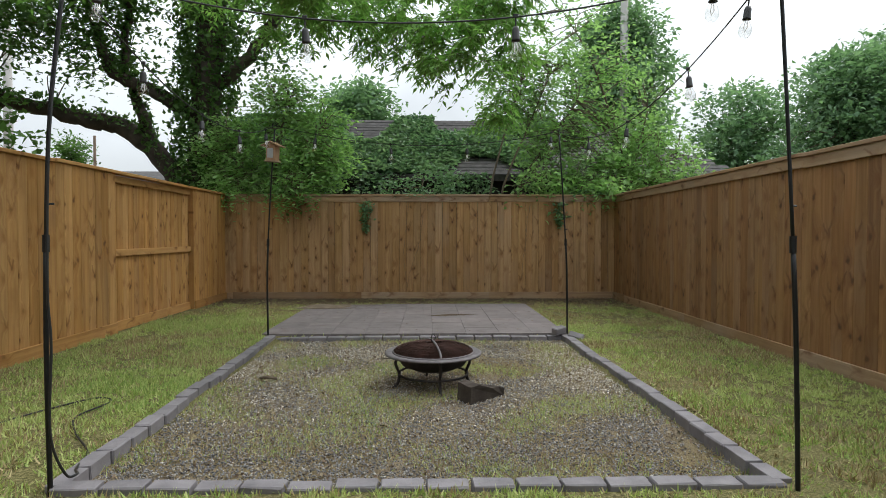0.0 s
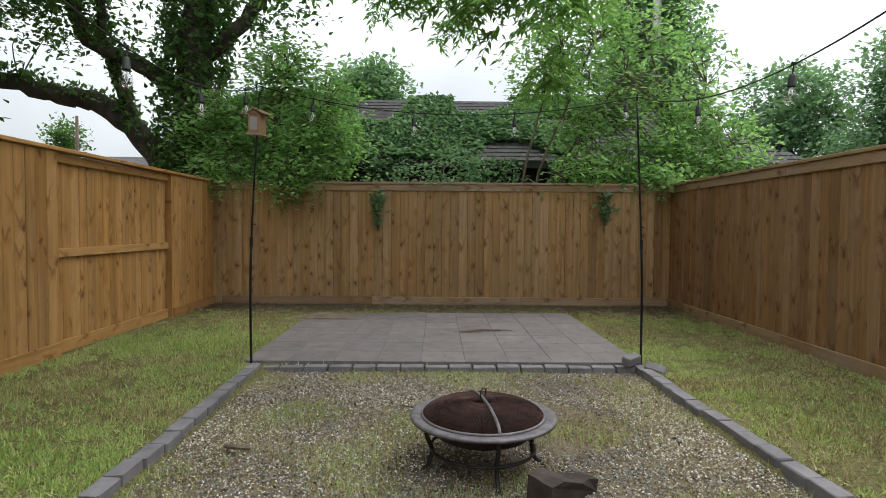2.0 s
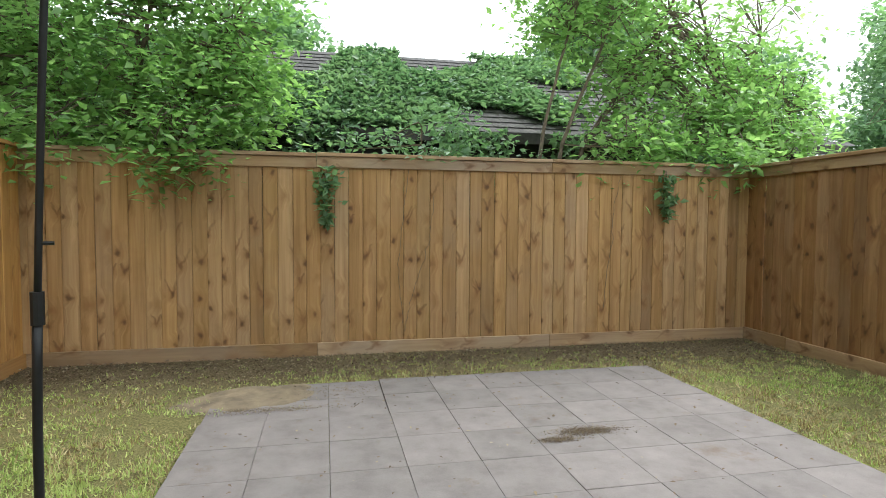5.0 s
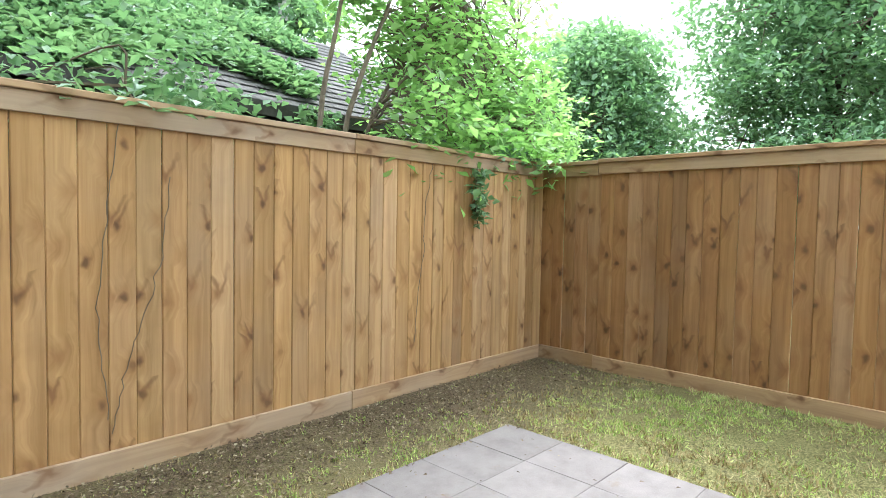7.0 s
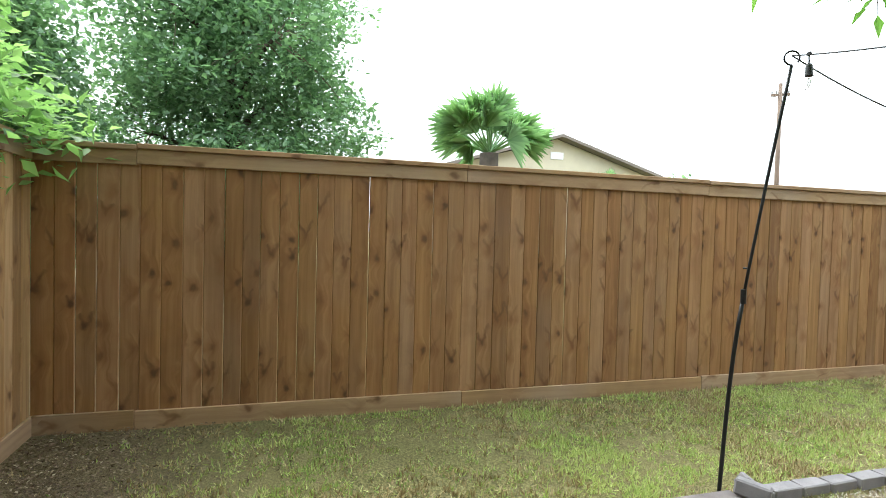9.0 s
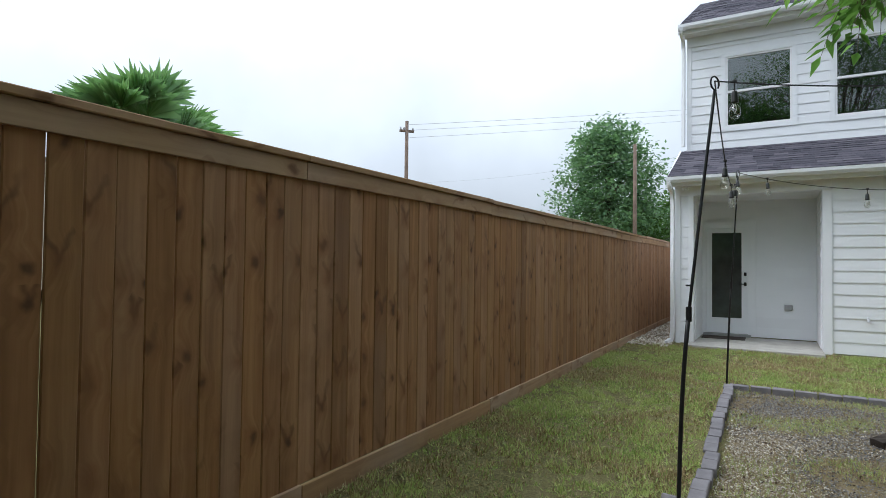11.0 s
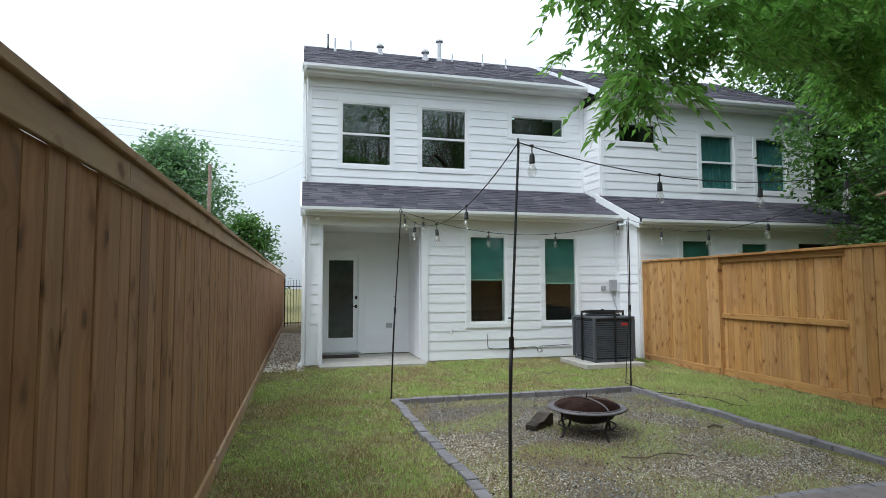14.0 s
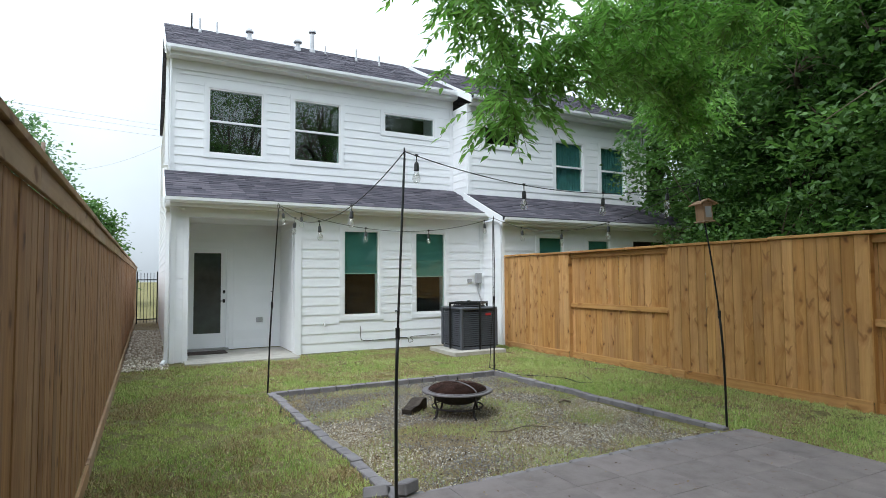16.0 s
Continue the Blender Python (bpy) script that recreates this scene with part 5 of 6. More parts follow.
def ac_cage():
    t = thing("security_cage", "black steel bars locked over the air conditioner", "cage", pose(-1.9, 0.82, 0.08, 0, 0, 45))
    s, H = 0.312, 0.935
    for a in (-1, 1):
        for b in (-1, 1):
            part("upright", bx(a * s - 0.017, a * s + 0.017, b * s - 0.017, b * s + 0.017, 0, H), black_metal, t)
        part("top_bar", bx(a * s - 0.017, a * s + 0.017, -s + 0.018, s - 0.018, H - 0.036, H - 0.002), black_metal, t)
        part("top_bar", bx(-s + 0.018, s - 0.018, a * s - 0.017, a * s + 0.017, H - 0.036, H - 0.002), black_metal, t)
    part("cross_bar", tube(bmesh.new(), [(-s, s, H - 0.01), (0.0, 0.0, H + 0.004), (s, -s, H - 0.01)], 0.009, 6), black_metal, t)
    part("lock_box", bx(-0.035, 0.035, -0.025, 0.025, H - 0.004, H + 0.03, bev=0.006), black_metal, t)


ac_cage()
pad = thing("equipment_pad", "pale concrete pad under the air conditioner", "concrete pad", Matrix.Translation((-1.8, 0.85, 0)))
part("slab", bx(-0.62, 0.56, -0.55, 0.56, -0.05, 0.08, bev=0.012), concrete_mat, pad)


# side passage and gate
passage = mesh_ob("side_passage", bx(HOUSE_E + 0.01, EAST - 0.03, -13.5, 0.35, -0.05, 0.012), bed_m)
tagged(passage, "narrow side passage strewn with pale gravel", "path", kind="structure")


def iron_gate():
    t = thing("iron_gate", "black iron picket gate across the side passage", "gate", pose(3.7, -11.0, 0))
    for z in (0.15, 1.5):
        part("rail", bx(0, 0.64, -0.015, 0.015, z, z + 0.035), iron_mat, t)
    for k in range(7):
        part("picket", bx(0.02 + k * 0.1, 0.036 + k * 0.1, -0.008, 0.008, 0.05, 1.75), iron_mat, t)
    for x in (0.0, 0.62):
        part("post", bx(x, x + 0.04, -0.02, 0.02, -0.05, 1.8), iron_mat, t)


iron_gate()


# ---- beyond the fences ----
def vine_building():
    t = thing("vine_covered_building", "low old building, its roof overgrown with ivy", "building", Matrix.Translation((0, 0, 0)))
    y0, z0, y1, z1 = 13.7, 2.62, 16.6, 4.45
    xl, xr = -4.5, 8.2
    bm = bmesh.new()
    v = [bm.verts.new(p) for p in ((xl, y0, z0), (xr, y0, z0), (xr - 3.0, y1, z1), (xl, y1, z1), (xr, 19.4, z0), (xl, 19.4, z0))]
    for f in ((0, 1, 2, 3), (1, 4, 2), (4, 5, 3, 2)):
        bm.faces.new([v[k] for k in f])
    part("roof", bm, old_roof, t)
    part("fascia", bx(xl, xr, y0 - 0.02, y0 + 0.02, z0 - 0.14, z0 + 0.01), old_roof, t)
    part("wall", bx(xl + 0.3, xr - 0.4, y0 + 0.4, 19.0, 0, z0 - 0.1), dark_wall, t)
    # rough shingle courses where the roof shows
    bm = bmesh.new()
    r = random.Random(2)
    sl = (z1 - z0) / (y1 - y0)
    for k in range(18):
        y = y0 + 0.16 * k
        x = xl
        while x < xr - (y - y0):
            w = r.uniform(0.2, 0.4)
            q = [bm.verts.new(p) for p in ((x, y, z0 + (y - y0) * sl + 0.02), (x + w - 0.01, y, z0 + (y - y0) * sl + 0.02), (x + w - 0.01, y + 0.16, z0 + (y + 0.16 - y0) * sl + 0.004), (x, y + 0.16, z0 + (y + 0.16 - y0) * sl + 0.004))]
            bm.faces.new(q)
            x += w
    s = part("shingles", bm, old_roof, t)
    s["kind"] = "stuff"
    g = np.random.default_rng(21)
    n = 60000
    x, y = g.uniform(xl, xr, n), g.uniform(y0 - 0.05, y1 + 0.1, n)
    thick = np.array([noise.noise((a * 0.55, b * 0.7, 4.0)) for a, b in zip(x, y)])
    keep = (thick > -0.2 + 0.1 * (x > 1.0) + 0.55 * (x > 4.4) + 0.2 * ((y < 14.4) & (x > 1.5))) & (x < xr - (y - y0))
    x, y, thick = x[keep], y[keep], thick[keep]
    z = z0 + (y - y0) * sl + 0.04 + g.uniform(0, 0.16, len(x)) * (0.5 + thick)
    iv = scatter("ivy", *LEAF, np.stack([x, y, z], 1), turns(len(x), g, 0.55), g.uniform(0.09, 0.165, len(x)), leaf_ivy, t, "ivy leaves over the roof")
    n = 2600
    x = g.uniform(xl, 5.0, n)
    z = z0 - np.abs(g.normal(0, 0.28, n))
    keep = np.array([noise.noise((a * 0.9, 1.0, 7.0)) for a in x]) > 0.0
    p = np.stack([x, g.uniform(13.45, 13.7, n), z], 1)[keep]
    scatter("hanging_ivy", *LEAF, p, turns(len(p), g, 1.0), g.uniform(0.1, 0.18, len(p)), leaf_ivy, t)


vine_building()


# the big ivy-clad tree behind the corner, its limbs over the yard
trunk = [(-4.1, 13.0, -0.1), (-4.0, 13.0, 1.4), (-4.0, 12.95, 3.2), (-3.85, 12.9, 5.2), (-3.7, 12.9, 7.2)]
big_limbs = [
    (trunk, 0.42, 0.27),
    ([(-4.3, 13.0, 1.9), (-4.8, 13.0, 2.7), (-5.6, 13.0, 3.45), (-6.4, 12.9, 3.65), (-7.3, 12.8, 3.9), (-8.0, 12.7, 4.0), (-8.4, 12.6, 4.5), (-9.6, 12.4, 5.2)], 0.25, 0.1),
    ([(-4.1, 12.95, 3.7), (-4.9, 12.8, 4.2), (-5.7, 12.6, 4.6), (-6.0, 12.5, 5.4), (-6.4, 12.4, 6.6), (-7.2, 12.0, 7.6)], 0.17, 0.06),
    ([(-5.1, 13.0, 3.0), (-5.3, 12.9, 3.9), (-5.6, 12.8, 4.9), (-5.4, 12.7, 6.2)], 0.15, 0.06),
    ([(-3.9, 12.9, 4.3), (-3.2, 12.8, 4.75), (-2.4, 12.5, 5.6), (-1.9, 12.2, 6.1), (-0.9, 11.6, 6.3), (0.3, 10.6, 6.0), (1.2, 9.2, 5.4), (1.9, 7.9, 4.7)], 0.16, 0.03),
    ([(-2.2, 12.4, 5.85), (-1.6, 12.7, 6.6), (-0.6, 12.9, 7.2), (0.8, 13.0, 7.4)], 0.1, 0.03),
    ([(-3.75, 12.9, 6.5), (-2.9, 11.6, 7.2), (-2.0, 9.8, 7.3), (-1.4, 8.2, 6.8), (-1.0, 7.0, 6.2)], 0.14, 0.03),
    ([(-3.9, 12.9, 6.2), (-4.6, 11.4, 7.0), (-5.2, 9.6, 7.4), (-5.4, 8.0, 7.2)], 0.15, 0.04),
    ([(-1.4, 8.2, 6.8), (-1.6, 7.0, 5.8), (-1.8, 6.2, 4.9), (-1.9, 5.8, 4.2)], 0.05, 0.012),
    # limb out of view over the corner, added to shade the east fence
    ([(-0.9, 11.6, 6.3), (0.6, 11.0, 6.9), (2.2, 10.0, 7.0), (3.6, 8.4, 7.0)], 0.07, 0.02),
    ([(-8.0, 12.7, 4.0), (-8.6, 12.6, 3.6), (-9.8, 12.4, 3.9)], 0.07, 0.03),
]
big_clumps = [
    ((-3.9, 12.9, 7.8), (2.6, 2.2, 1.2), 300), ((-6.2, 12.3, 6.2), (1.9, 1.6, 0.8), 90), ((-8.2, 12.2, 5.8), (1.6, 1.3, 0.7), 70),
    ((-6.6, 12.6, 4.9), (1.3, 1.0, 0.4), 30), ((-1.3, 12.3, 6.9), (1.8, 1.4, 0.7), 150), ((-2.6, 12.4, 5.3), (0.8, 0.8, 0.7), 45),
    ((0.6, 12.8, 7.1), (1.5, 1.0, 0.6), 90), ((-4.8, 10.5, 7.2), (1.8, 1.8, 1.0), 90), ((-9.4, 12.4, 4.6), (0.8, 0.8, 0.3), 18),
    ((-5.3, 12.6, 5.2), (0.7, 0.7, 0.7), 22), ((-9.6, 12.2, 4.5), (1.0, 0.8, 0.9), 80), ((-7.2, 12.0, 6.4), (2.4, 1.4, 1.0), 210), ((-5.4, 12.2, 6.6), (1.5, 1.0, 0.8), 80), ((-8.8, 12.0, 6.6), (1.6, 1.0, 0.9), 130), ((-6.8, 12.3, 5.3), (1.6, 0.9, 0.4), 45),
    # unseen foliage for that limb, added to darken the fence corner below
    ((2.5, 9.7, 6.7), (1.6, 1.5, 0.6), 240), ((3.5, 8.1, 6.9), (1.3, 1.4, 0.6), 150),
    ((-3.5, 13.0, 10.2), (4.2, 3.0, 2.2), 620), ((0.6, 13.6, 9.6), (2.6, 2.0, 1.4), 260), ((-6.8, 12.6, 9.2), (2.4, 2.0, 1.8), 130),
]
big = tree("pecan_tree", "large old tree with ivy-clad trunk behind the fence", big_limbs, big_clumps, LEAF, leaf_dark, np.random.default_rng(11), per=17, spread=0.2, size=0.125, twigs=0.14)
PINNA = [(0, 0, 0), (0.17, 0.4, 0.05), (0.02, 1, -0.14), (-0.17, 0.4, 0.05)], [(0, 1, 2), (0, 2, 3)]
hang = [
    ((0.9, 9.6, 5.2), (1.0, 0.8, 0.5), 55), ((1.6, 8.3, 4.3), (0.7, 0.6, 0.5), 60), ((1.85, 7.75, 3.5), (0.45, 0.4, 0.5), 34), ((1.78, 7.65, 2.75), (0.28, 0.28, 0.34), 16),
    ((0.2, 9.7, 4.4), (0.7, 0.6, 0.35), 26), ((-0.5, 10.6, 5.3), (1.0, 0.7, 0.5), 45), ((0.5, 8.4, 4.9), (0.9, 0.8, 0.5), 48), ((-0.6, 8.0, 5.4), (1.1, 0.9, 0.6), 60),
    ((-1.2, 7.0, 5.4), (0.9, 0.8, 0.6), 45), ((2.1, 7.2, 4.4), (0.5, 0.5, 0.45), 30), ((-0.4, 6.6, 4.6), (0.9, 0.7, 0.5), 40), ((-2.2, 8.6, 5.0), (1.1, 0.9, 0.7), 60), ((0.9, 7.2, 5.0), (0.9, 0.7, 0.5), 45), ((0.7, 10.3, 4.2), (0.4, 0.4, 0.3), 12),
    ((-1.15, 5.75, 4.3), (0.5, 0.4, 0.4), 55), ((-1.5, 6.0, 4.2), (0.5, 0.4, 0.4), 60), ((-1.8, 6.35, 4.1), (0.5, 0.4, 0.4), 60), ((-2.15, 5.85, 3.95), (0.5, 0.4, 0.35), 60), ((-2.7, 5.8, 3.75), (0.5, 0.4, 0.35), 50),
    ((-0.45, 6.6, 3.9), (0.7, 0.5, 0.5), 60), ((-1.2, 7.0, 4.3), (0.8, 0.6, 0.5), 60), ((0.75, 7.1, 3.5), (0.6, 0.5, 0.5), 48), ((0.05, 7.4, 3.8), (0.6, 0.5, 0.45), 44), ((1.25, 6.9, 3.3), (0.5, 0.4, 0.5), 42), ((-0.7, 7.8, 4.0), (0.6, 0.5, 0.45), 38), ((1.7, 7.0, 3.9), (0.5, 0.4, 0.4), 36),
]


def hanging_sprays():
    """Drooping pinnate leaves: a stalk with pairs of long leaflets, on the limb over the patio."""
    g = np.random.default_rng(33)
    root = np.array(trunk[0])
    pos, rots, size = [], [], []
    bm = bmesh.new()
    for c, r, count in hang:
        for _ in range(int(count * 0.7)):
            d = g.normal(size=3)
            d /= np.linalg.norm(d)
            s = np.array(c) + d * np.array(r) * g.uniform(0.2, 1.05)
            for _ in range(3):
                a = g.uniform(0, 2 * np.pi)
                L = g.uniform(0.16, 0.3)
                out = np.array([math.cos(a), math.sin(a), 0.0])
                stalk = [s + out * L * u + np.array([0, 0, 0.05 * u - 0.30 * u * u * L / 0.3]) for u in np.linspace(0, 1, 5)]
                tube(bm, [q - root for q in stalk], [0.003, 0.0028, 0.0024, 0.002, 0.0012], 3, False)
                for k in range(11):
                    u = 0.15 + 0.85 * (k // 2) / 5
                    p = s + out * L * u + np.array([0, 0, 0.05 * u - 0.30 * u * u * L / 0.3])
                    side = 1 if k % 2 else -1
                    ang = a + side * g.uniform(0.7, 1.15) if k < 10 else a
                    y = np.array([math.cos(ang), math.sin(ang), g.uniform(-0.9, 0.05)])
                    y /= np.linalg.norm(y)
                    x = np.cross(y, [0, 0, 1.0])
                    x /= np.linalg.norm(x)
                    z = np.cross(x, y)
                    tw = g.uniform(-0.5, 0.5)
                    x, z = x * math.cos(tw) + z * math.sin(tw), z * math.cos(tw) - x * math.sin(tw)
                    pos.append(p)
                    rots.append(np.stack([x, y, z], 1))
                    size.append(g.uniform(0.075, 0.125))
    part("leaf_stalk_growth", bm, twig_mat, big)["kind"] = "stuff"
    scatter("hanging_leaves", *PINNA, np.array(pos) - root, np.array(rots), np.array(size), leaf_pecan, big, "bright drooping pinnate leaves")["kind"] = "stuff"


hanging_sprays()


def trunk_ivy():
    g = np.random.default_rng(5)
    root = np.array(trunk[0])
    line = smooth_line(trunk, 10)
    pts = []
    for _ in range(13000):
        p = line[g.integers(0, len(line))]
        a = g.uniform(0, 2 * np.pi)
        r = 0.42 + abs(g.normal(0.05, 0.14))
        pts.append((p.x + r * math.cos(a), p.y + r * math.sin(a), p.z + g.uniform(-0.15, 0.15)))
    for limb, r0, _ in big_limbs[1:4]:
        ln = smooth_line(limb, 8)
        for _ in range(900):
            p = ln[g.integers(0, len(ln))]
            a = g.uniform(0, np.pi)
            r = r0 + abs(g.normal(0, 0.05))
            pts.append((p.x + g.uniform(-0.1, 0.1), p.y + r * math.cos(a), p.z + r * math.sin(a) * 0.9))
    pts = np.array(pts)
    scatter("trunk_ivy", *LEAF, pts - root, turns(len(pts), g), g.uniform(0.08, 0.15, len(pts)), leaf_dark, big, "dark ivy round the trunk")


trunk_ivy()

# shrubs and saplings leaning over the north fence
tree("shrub", "bright green shrub hanging over the fence", [([(-2.5, 12.3, 0), (-2.4, 12.2, 1.4), (-2.2, 12.0, 2.8), (-2.0, 12.0, 3.8)], 0.06, 0.015), ([(-2.4, 12.2, 1.6), (-1.8, 12.0, 2.5), (-1.3, 11.9, 3.3)], 0.035, 0.01), ([(-2.4, 12.2, 1.5), (-3.0, 12.1, 2.6), (-3.2, 12.0, 3.5)], 0.035, 0.01), ([(-2.2, 12.1, 2.2), (-1.9, 11.7, 2.3), (-1.7, 11.4, 2.0)], 0.02, 0.006)],
     [((-2.2, 12.1, 3.0), (1.25, 0.55, 0.95), 300), ((-1.5, 11.75, 2.5), (0.65, 0.4, 0.55), 120), ((-3.1, 12.1, 2.7), (0.8, 0.5, 0.8), 130), ((-1.75, 11.35, 2.05), (0.35, 0.16, 0.28), 42), ((-2.9, 11.45, 2.1), (0.5, 0.15, 0.25), 36), ((-1.15, 11.9, 3.1), (0.5, 0.4, 0.7), 70), ((-2.0, 12.0, 4.0), (0.8, 0.5, 0.4), 90)],
     LEAF, leaf_bright, np.random.default_rng(12), per=16, spread=0.13, size=0.105, twigs=0.4, bark=twig_mat, tilt=0.55)
tree("sapling", "slender leafy sapling behind the board fence", [([(2.0, 12.0, 0), (2.05, 12.0, 1.9), (2.35, 12.1, 3.2), (2.75, 12.2, 4.4)], 0.035, 0.01), ([(2.2, 12.05, 0), (2.3, 12.0, 2.0), (2.75, 12.0, 3.2), (3.3, 12.1, 4.5)], 0.035, 0.01), ([(2.4, 12.1, 0.3), (2.6, 12.1, 2.0), (3.2, 12.2, 3.0), (3.9, 12.3, 4.0)], 0.03, 0.01)],
     [((3.1, 12.3, 3.7), (0.95, 0.6, 0.75), 115), ((3.4, 12.2, 2.9), (0.75, 0.55, 0.6), 105), ((2.5, 12.2, 4.1), (0.75, 0.5, 0.6), 58), ((3.0, 11.6, 2.15), (0.5, 0.2, 0.3), 42), ((4.4, 12.4, 3.1), (0.8, 0.6, 0.8), 100), ((3.3, 12.5, 4.6), (0.9, 0.6, 0.5), 90)],
     LEAF, leaf_bright, np.random.default_rng(13), per=15, spread=0.14, size=0.105, twigs=0.5, bark=twig_mat, tilt=0.6)
tree("sapling", "pale green leafy sapling at the fence corner", [([(5.1, 12.6, 0), (5.0, 12.5, 1.8), (5.2, 12.5, 2.8), (5.5, 12.6, 3.9)], 0.035, 0.01), ([(5.0, 12.5, 0.8), (4.6, 12.3, 2.2), (4.3, 12.2, 2.9)], 0.025, 0.008), ([(5.1, 12.5, 2.4), (4.7, 12.6, 3.8), (4.2, 12.5, 5.0), (3.6, 12.4, 5.9)], 0.03, 0.008), ([(5.05, 12.5, 1.5), (5.7, 12.6, 2.5), (6.2, 12.7, 3.0)], 0.02, 0.008)],
     [((4.9, 12.8, 4.2), (1.1, 0.8, 1.0), 80), ((3.7, 12.4, 5.4), (1.3, 0.8, 0.8), 45), ((5.3, 12.6, 3.2), (0.7, 0.5, 0.7), 90), ((4.6, 12.2, 2.5), (0.6, 0.4, 0.4), 70), ((6.1, 12.7, 2.8), (0.6, 0.5, 0.5), 60), ((4.0, 11.75, 2.15), (0.5, 0.25, 0.2), 50), ((4.3, 11.5, 2.06), (0.25, 0.2, 0.12), 22), ((5.6, 12.2, 2.3), (0.6, 0.4, 0.35), 50)],
     LEAF, leaf_bright, np.random.default_rng(14), per=15, spread=0.14, size=0.11, twigs=0.5, bark=twig_mat, tilt=0.7)
tree("hedge_growth", "tangle of green vines along the fence top", [([(1.2, 12.3, 0), (1.1, 12.2, 1.4), (0.7, 12.1, 2.2)], 0.025, 0.008)],
     [((0.9, 12.3, 2.35), (0.5, 0.3, 0.28), 40), ((0.0, 12.4, 2.1), (0.8, 0.3, 0.2), 26), ((1.7, 12.3, 2.1), (0.5, 0.3, 0.2), 18)],
     LEAF, leaf_mid, np.random.default_rng(15), per=14, spread=0.12, size=0.1, twigs=0.08, bark=twig_mat, tilt=0.7)


def creeper(cx, z0, z1, w, n, seed, label):
    """A strand of creeper hanging down the fence face."""
    g = np.random.default_rng(seed)
    t = thing("creeper", label, "vine", Matrix.Translation((cx, NORTH - 0.03, z1)))
    s = g.uniform(0, 1, n)
    p = np.stack([g.normal(0, w * 0.45, n) * (0.6 + 0.6 * np.sin(s * 5)), -g.uniform(0.0, 0.09, n), -s * (z1 - z0)], 1)
    scatter("leaves", *LEAF, p, turns(n, g, 1.0), g.uniform(0.06, 0.12, n), leaf_mid, t)
    part("stem", tube(bmesh.new(), smooth_line([(0, 0.07, 0.12), (0.01, 0.0, 0.02), (-0.03, -0.01, -(z1 - z0) * 0.5), (0.02, -0.01, -(z1 - z0))], 5), 0.004, 5), twig_mat, t)


creeper(-0.36, 1.28, 1.86, 0.15, 190, 41, "green creeper strand hanging down the fence boards")
creeper(3.33, 1.36, 1.86, 0.13, 130, 42, "small green creeper hanging near the fence corner")


def dry_vine(pts, label):
    o = Vector(pts[0])
    t = thing("dry_vine", label, "vine", Matrix.Translation(o))
    line = smooth_line([Vector(p) - o for p in pts], 9)
    for k in range(1, len(line) - 1):
        line[k] = line[k] + Vector((0.022 * noise.noise((k * 0.55, o.x * 7.0, 1.0)) + 0.012 * noise.noise((k * 1.7, o.x * 3.0, 4.0)), 0, 0))
    part("stem", tube(bmesh.new(), line, 0.0026, 5), twig_mat, t)


dry_vine([(0.46, NORTH - 0.008, 1.86), (0.40, NORTH - 0.008, 1.4), (0.36, NORTH - 0.008, 0.9), (0.40, NORTH - 0.008, 0.3)], "thin dry vine stem up the fence")
dry_vine([(0.72, NORTH - 0.008, 1.6), (0.66, NORTH - 0.008, 1.1), (0.52, NORTH - 0.008, 0.65), (0.42, NORTH - 0.008, 0.22)], "thin dry vine stem up the fence")
dry_vine([(2.80, NORTH - 0.008, 1.86), (2.72, NORTH - 0.008, 1.45), (2.70, NORTH - 0.008, 1.1), (2.62, NORTH - 0.008, 0.4)], "thin dry vine stem up the fence")

# ivy that spills over the cap
def cap_ivy(x0, x1, n, seed):
    g = np.random.default_rng(seed)
    t = thing("cap_ivy", "ivy spilling over the fence cap", "vine", Matrix.Translation(((x0 + x1) / 2, NORTH, 2.0)))
    p = np.stack([g.normal(0, (x1 - x0) / 4, n), g.normal(0.02, 0.09, n), np.abs(g.normal(0.01, 0.05, n))], 1)
    p[:, 2] -= np.where(p[:, 1] < -0.07, 0.07, 0)
    scatter("leaves", *LEAF, p, turns(n, g, 0.7), g.uniform(0.06, 0.11, n), leaf_ivy, t)


cap_ivy(0.3, 1.1, 90, 61)
cap_ivy(3.6, 4.4, 120, 62)


def far_tree(label, base, height, radius, mat, seed, sprays=260, size=0.2, low=0.25, name="tree", per=18):
    g = np.random.default_rng(seed)
    x, y = base
    limbs = [([(x, y, -0.1), (x + 0.1, y, height * 0.3), (x, y + 0.1, height * 0.6), (x, y, height * 0.85)], 0.03 * height, 0.012 * height)]
    clumps = []
    n = 20
    sprays = int(sprays * (2.6 if mat is leaf_dark else 4.2))
    for k in range(n):
        a, s = 2.4 * k, (k + 0.5) / n
        z = height * (low + (0.93 - low) * s)
        rr = radius * (0.35 + 0.65 * math.sin(math.pi * min(1, 0.25 + 0.75 * s) ** 0.9)) * g.uniform(0.55, 0.85)
        cx, cy = x + math.cos(a) * rr * 0.75, y + math.sin(a) * rr * 0.75
        q = radius * g.uniform(0.36, 0.55)
        clumps.append(((cx, cy, z), (q, q, q * 0.62), sprays // n))
        if k % 2 == 0:
            limbs.append(([(x, y, z * 0.72), ((x + cx) / 2, (y + cy) / 2, z * 0.92), (cx, cy, z)], 0.012 * height, 0.004 * height))
    clumps.append(((x, y, height * 0.9), (radius * 0.4, radius * 0.4, height * 0.1), sprays // n))
    return tree(name, label, limbs, clumps, LEAF, mat, g, per=per, spread=size * 1.15, size=size, twigs=0.05, tilt=0.9)


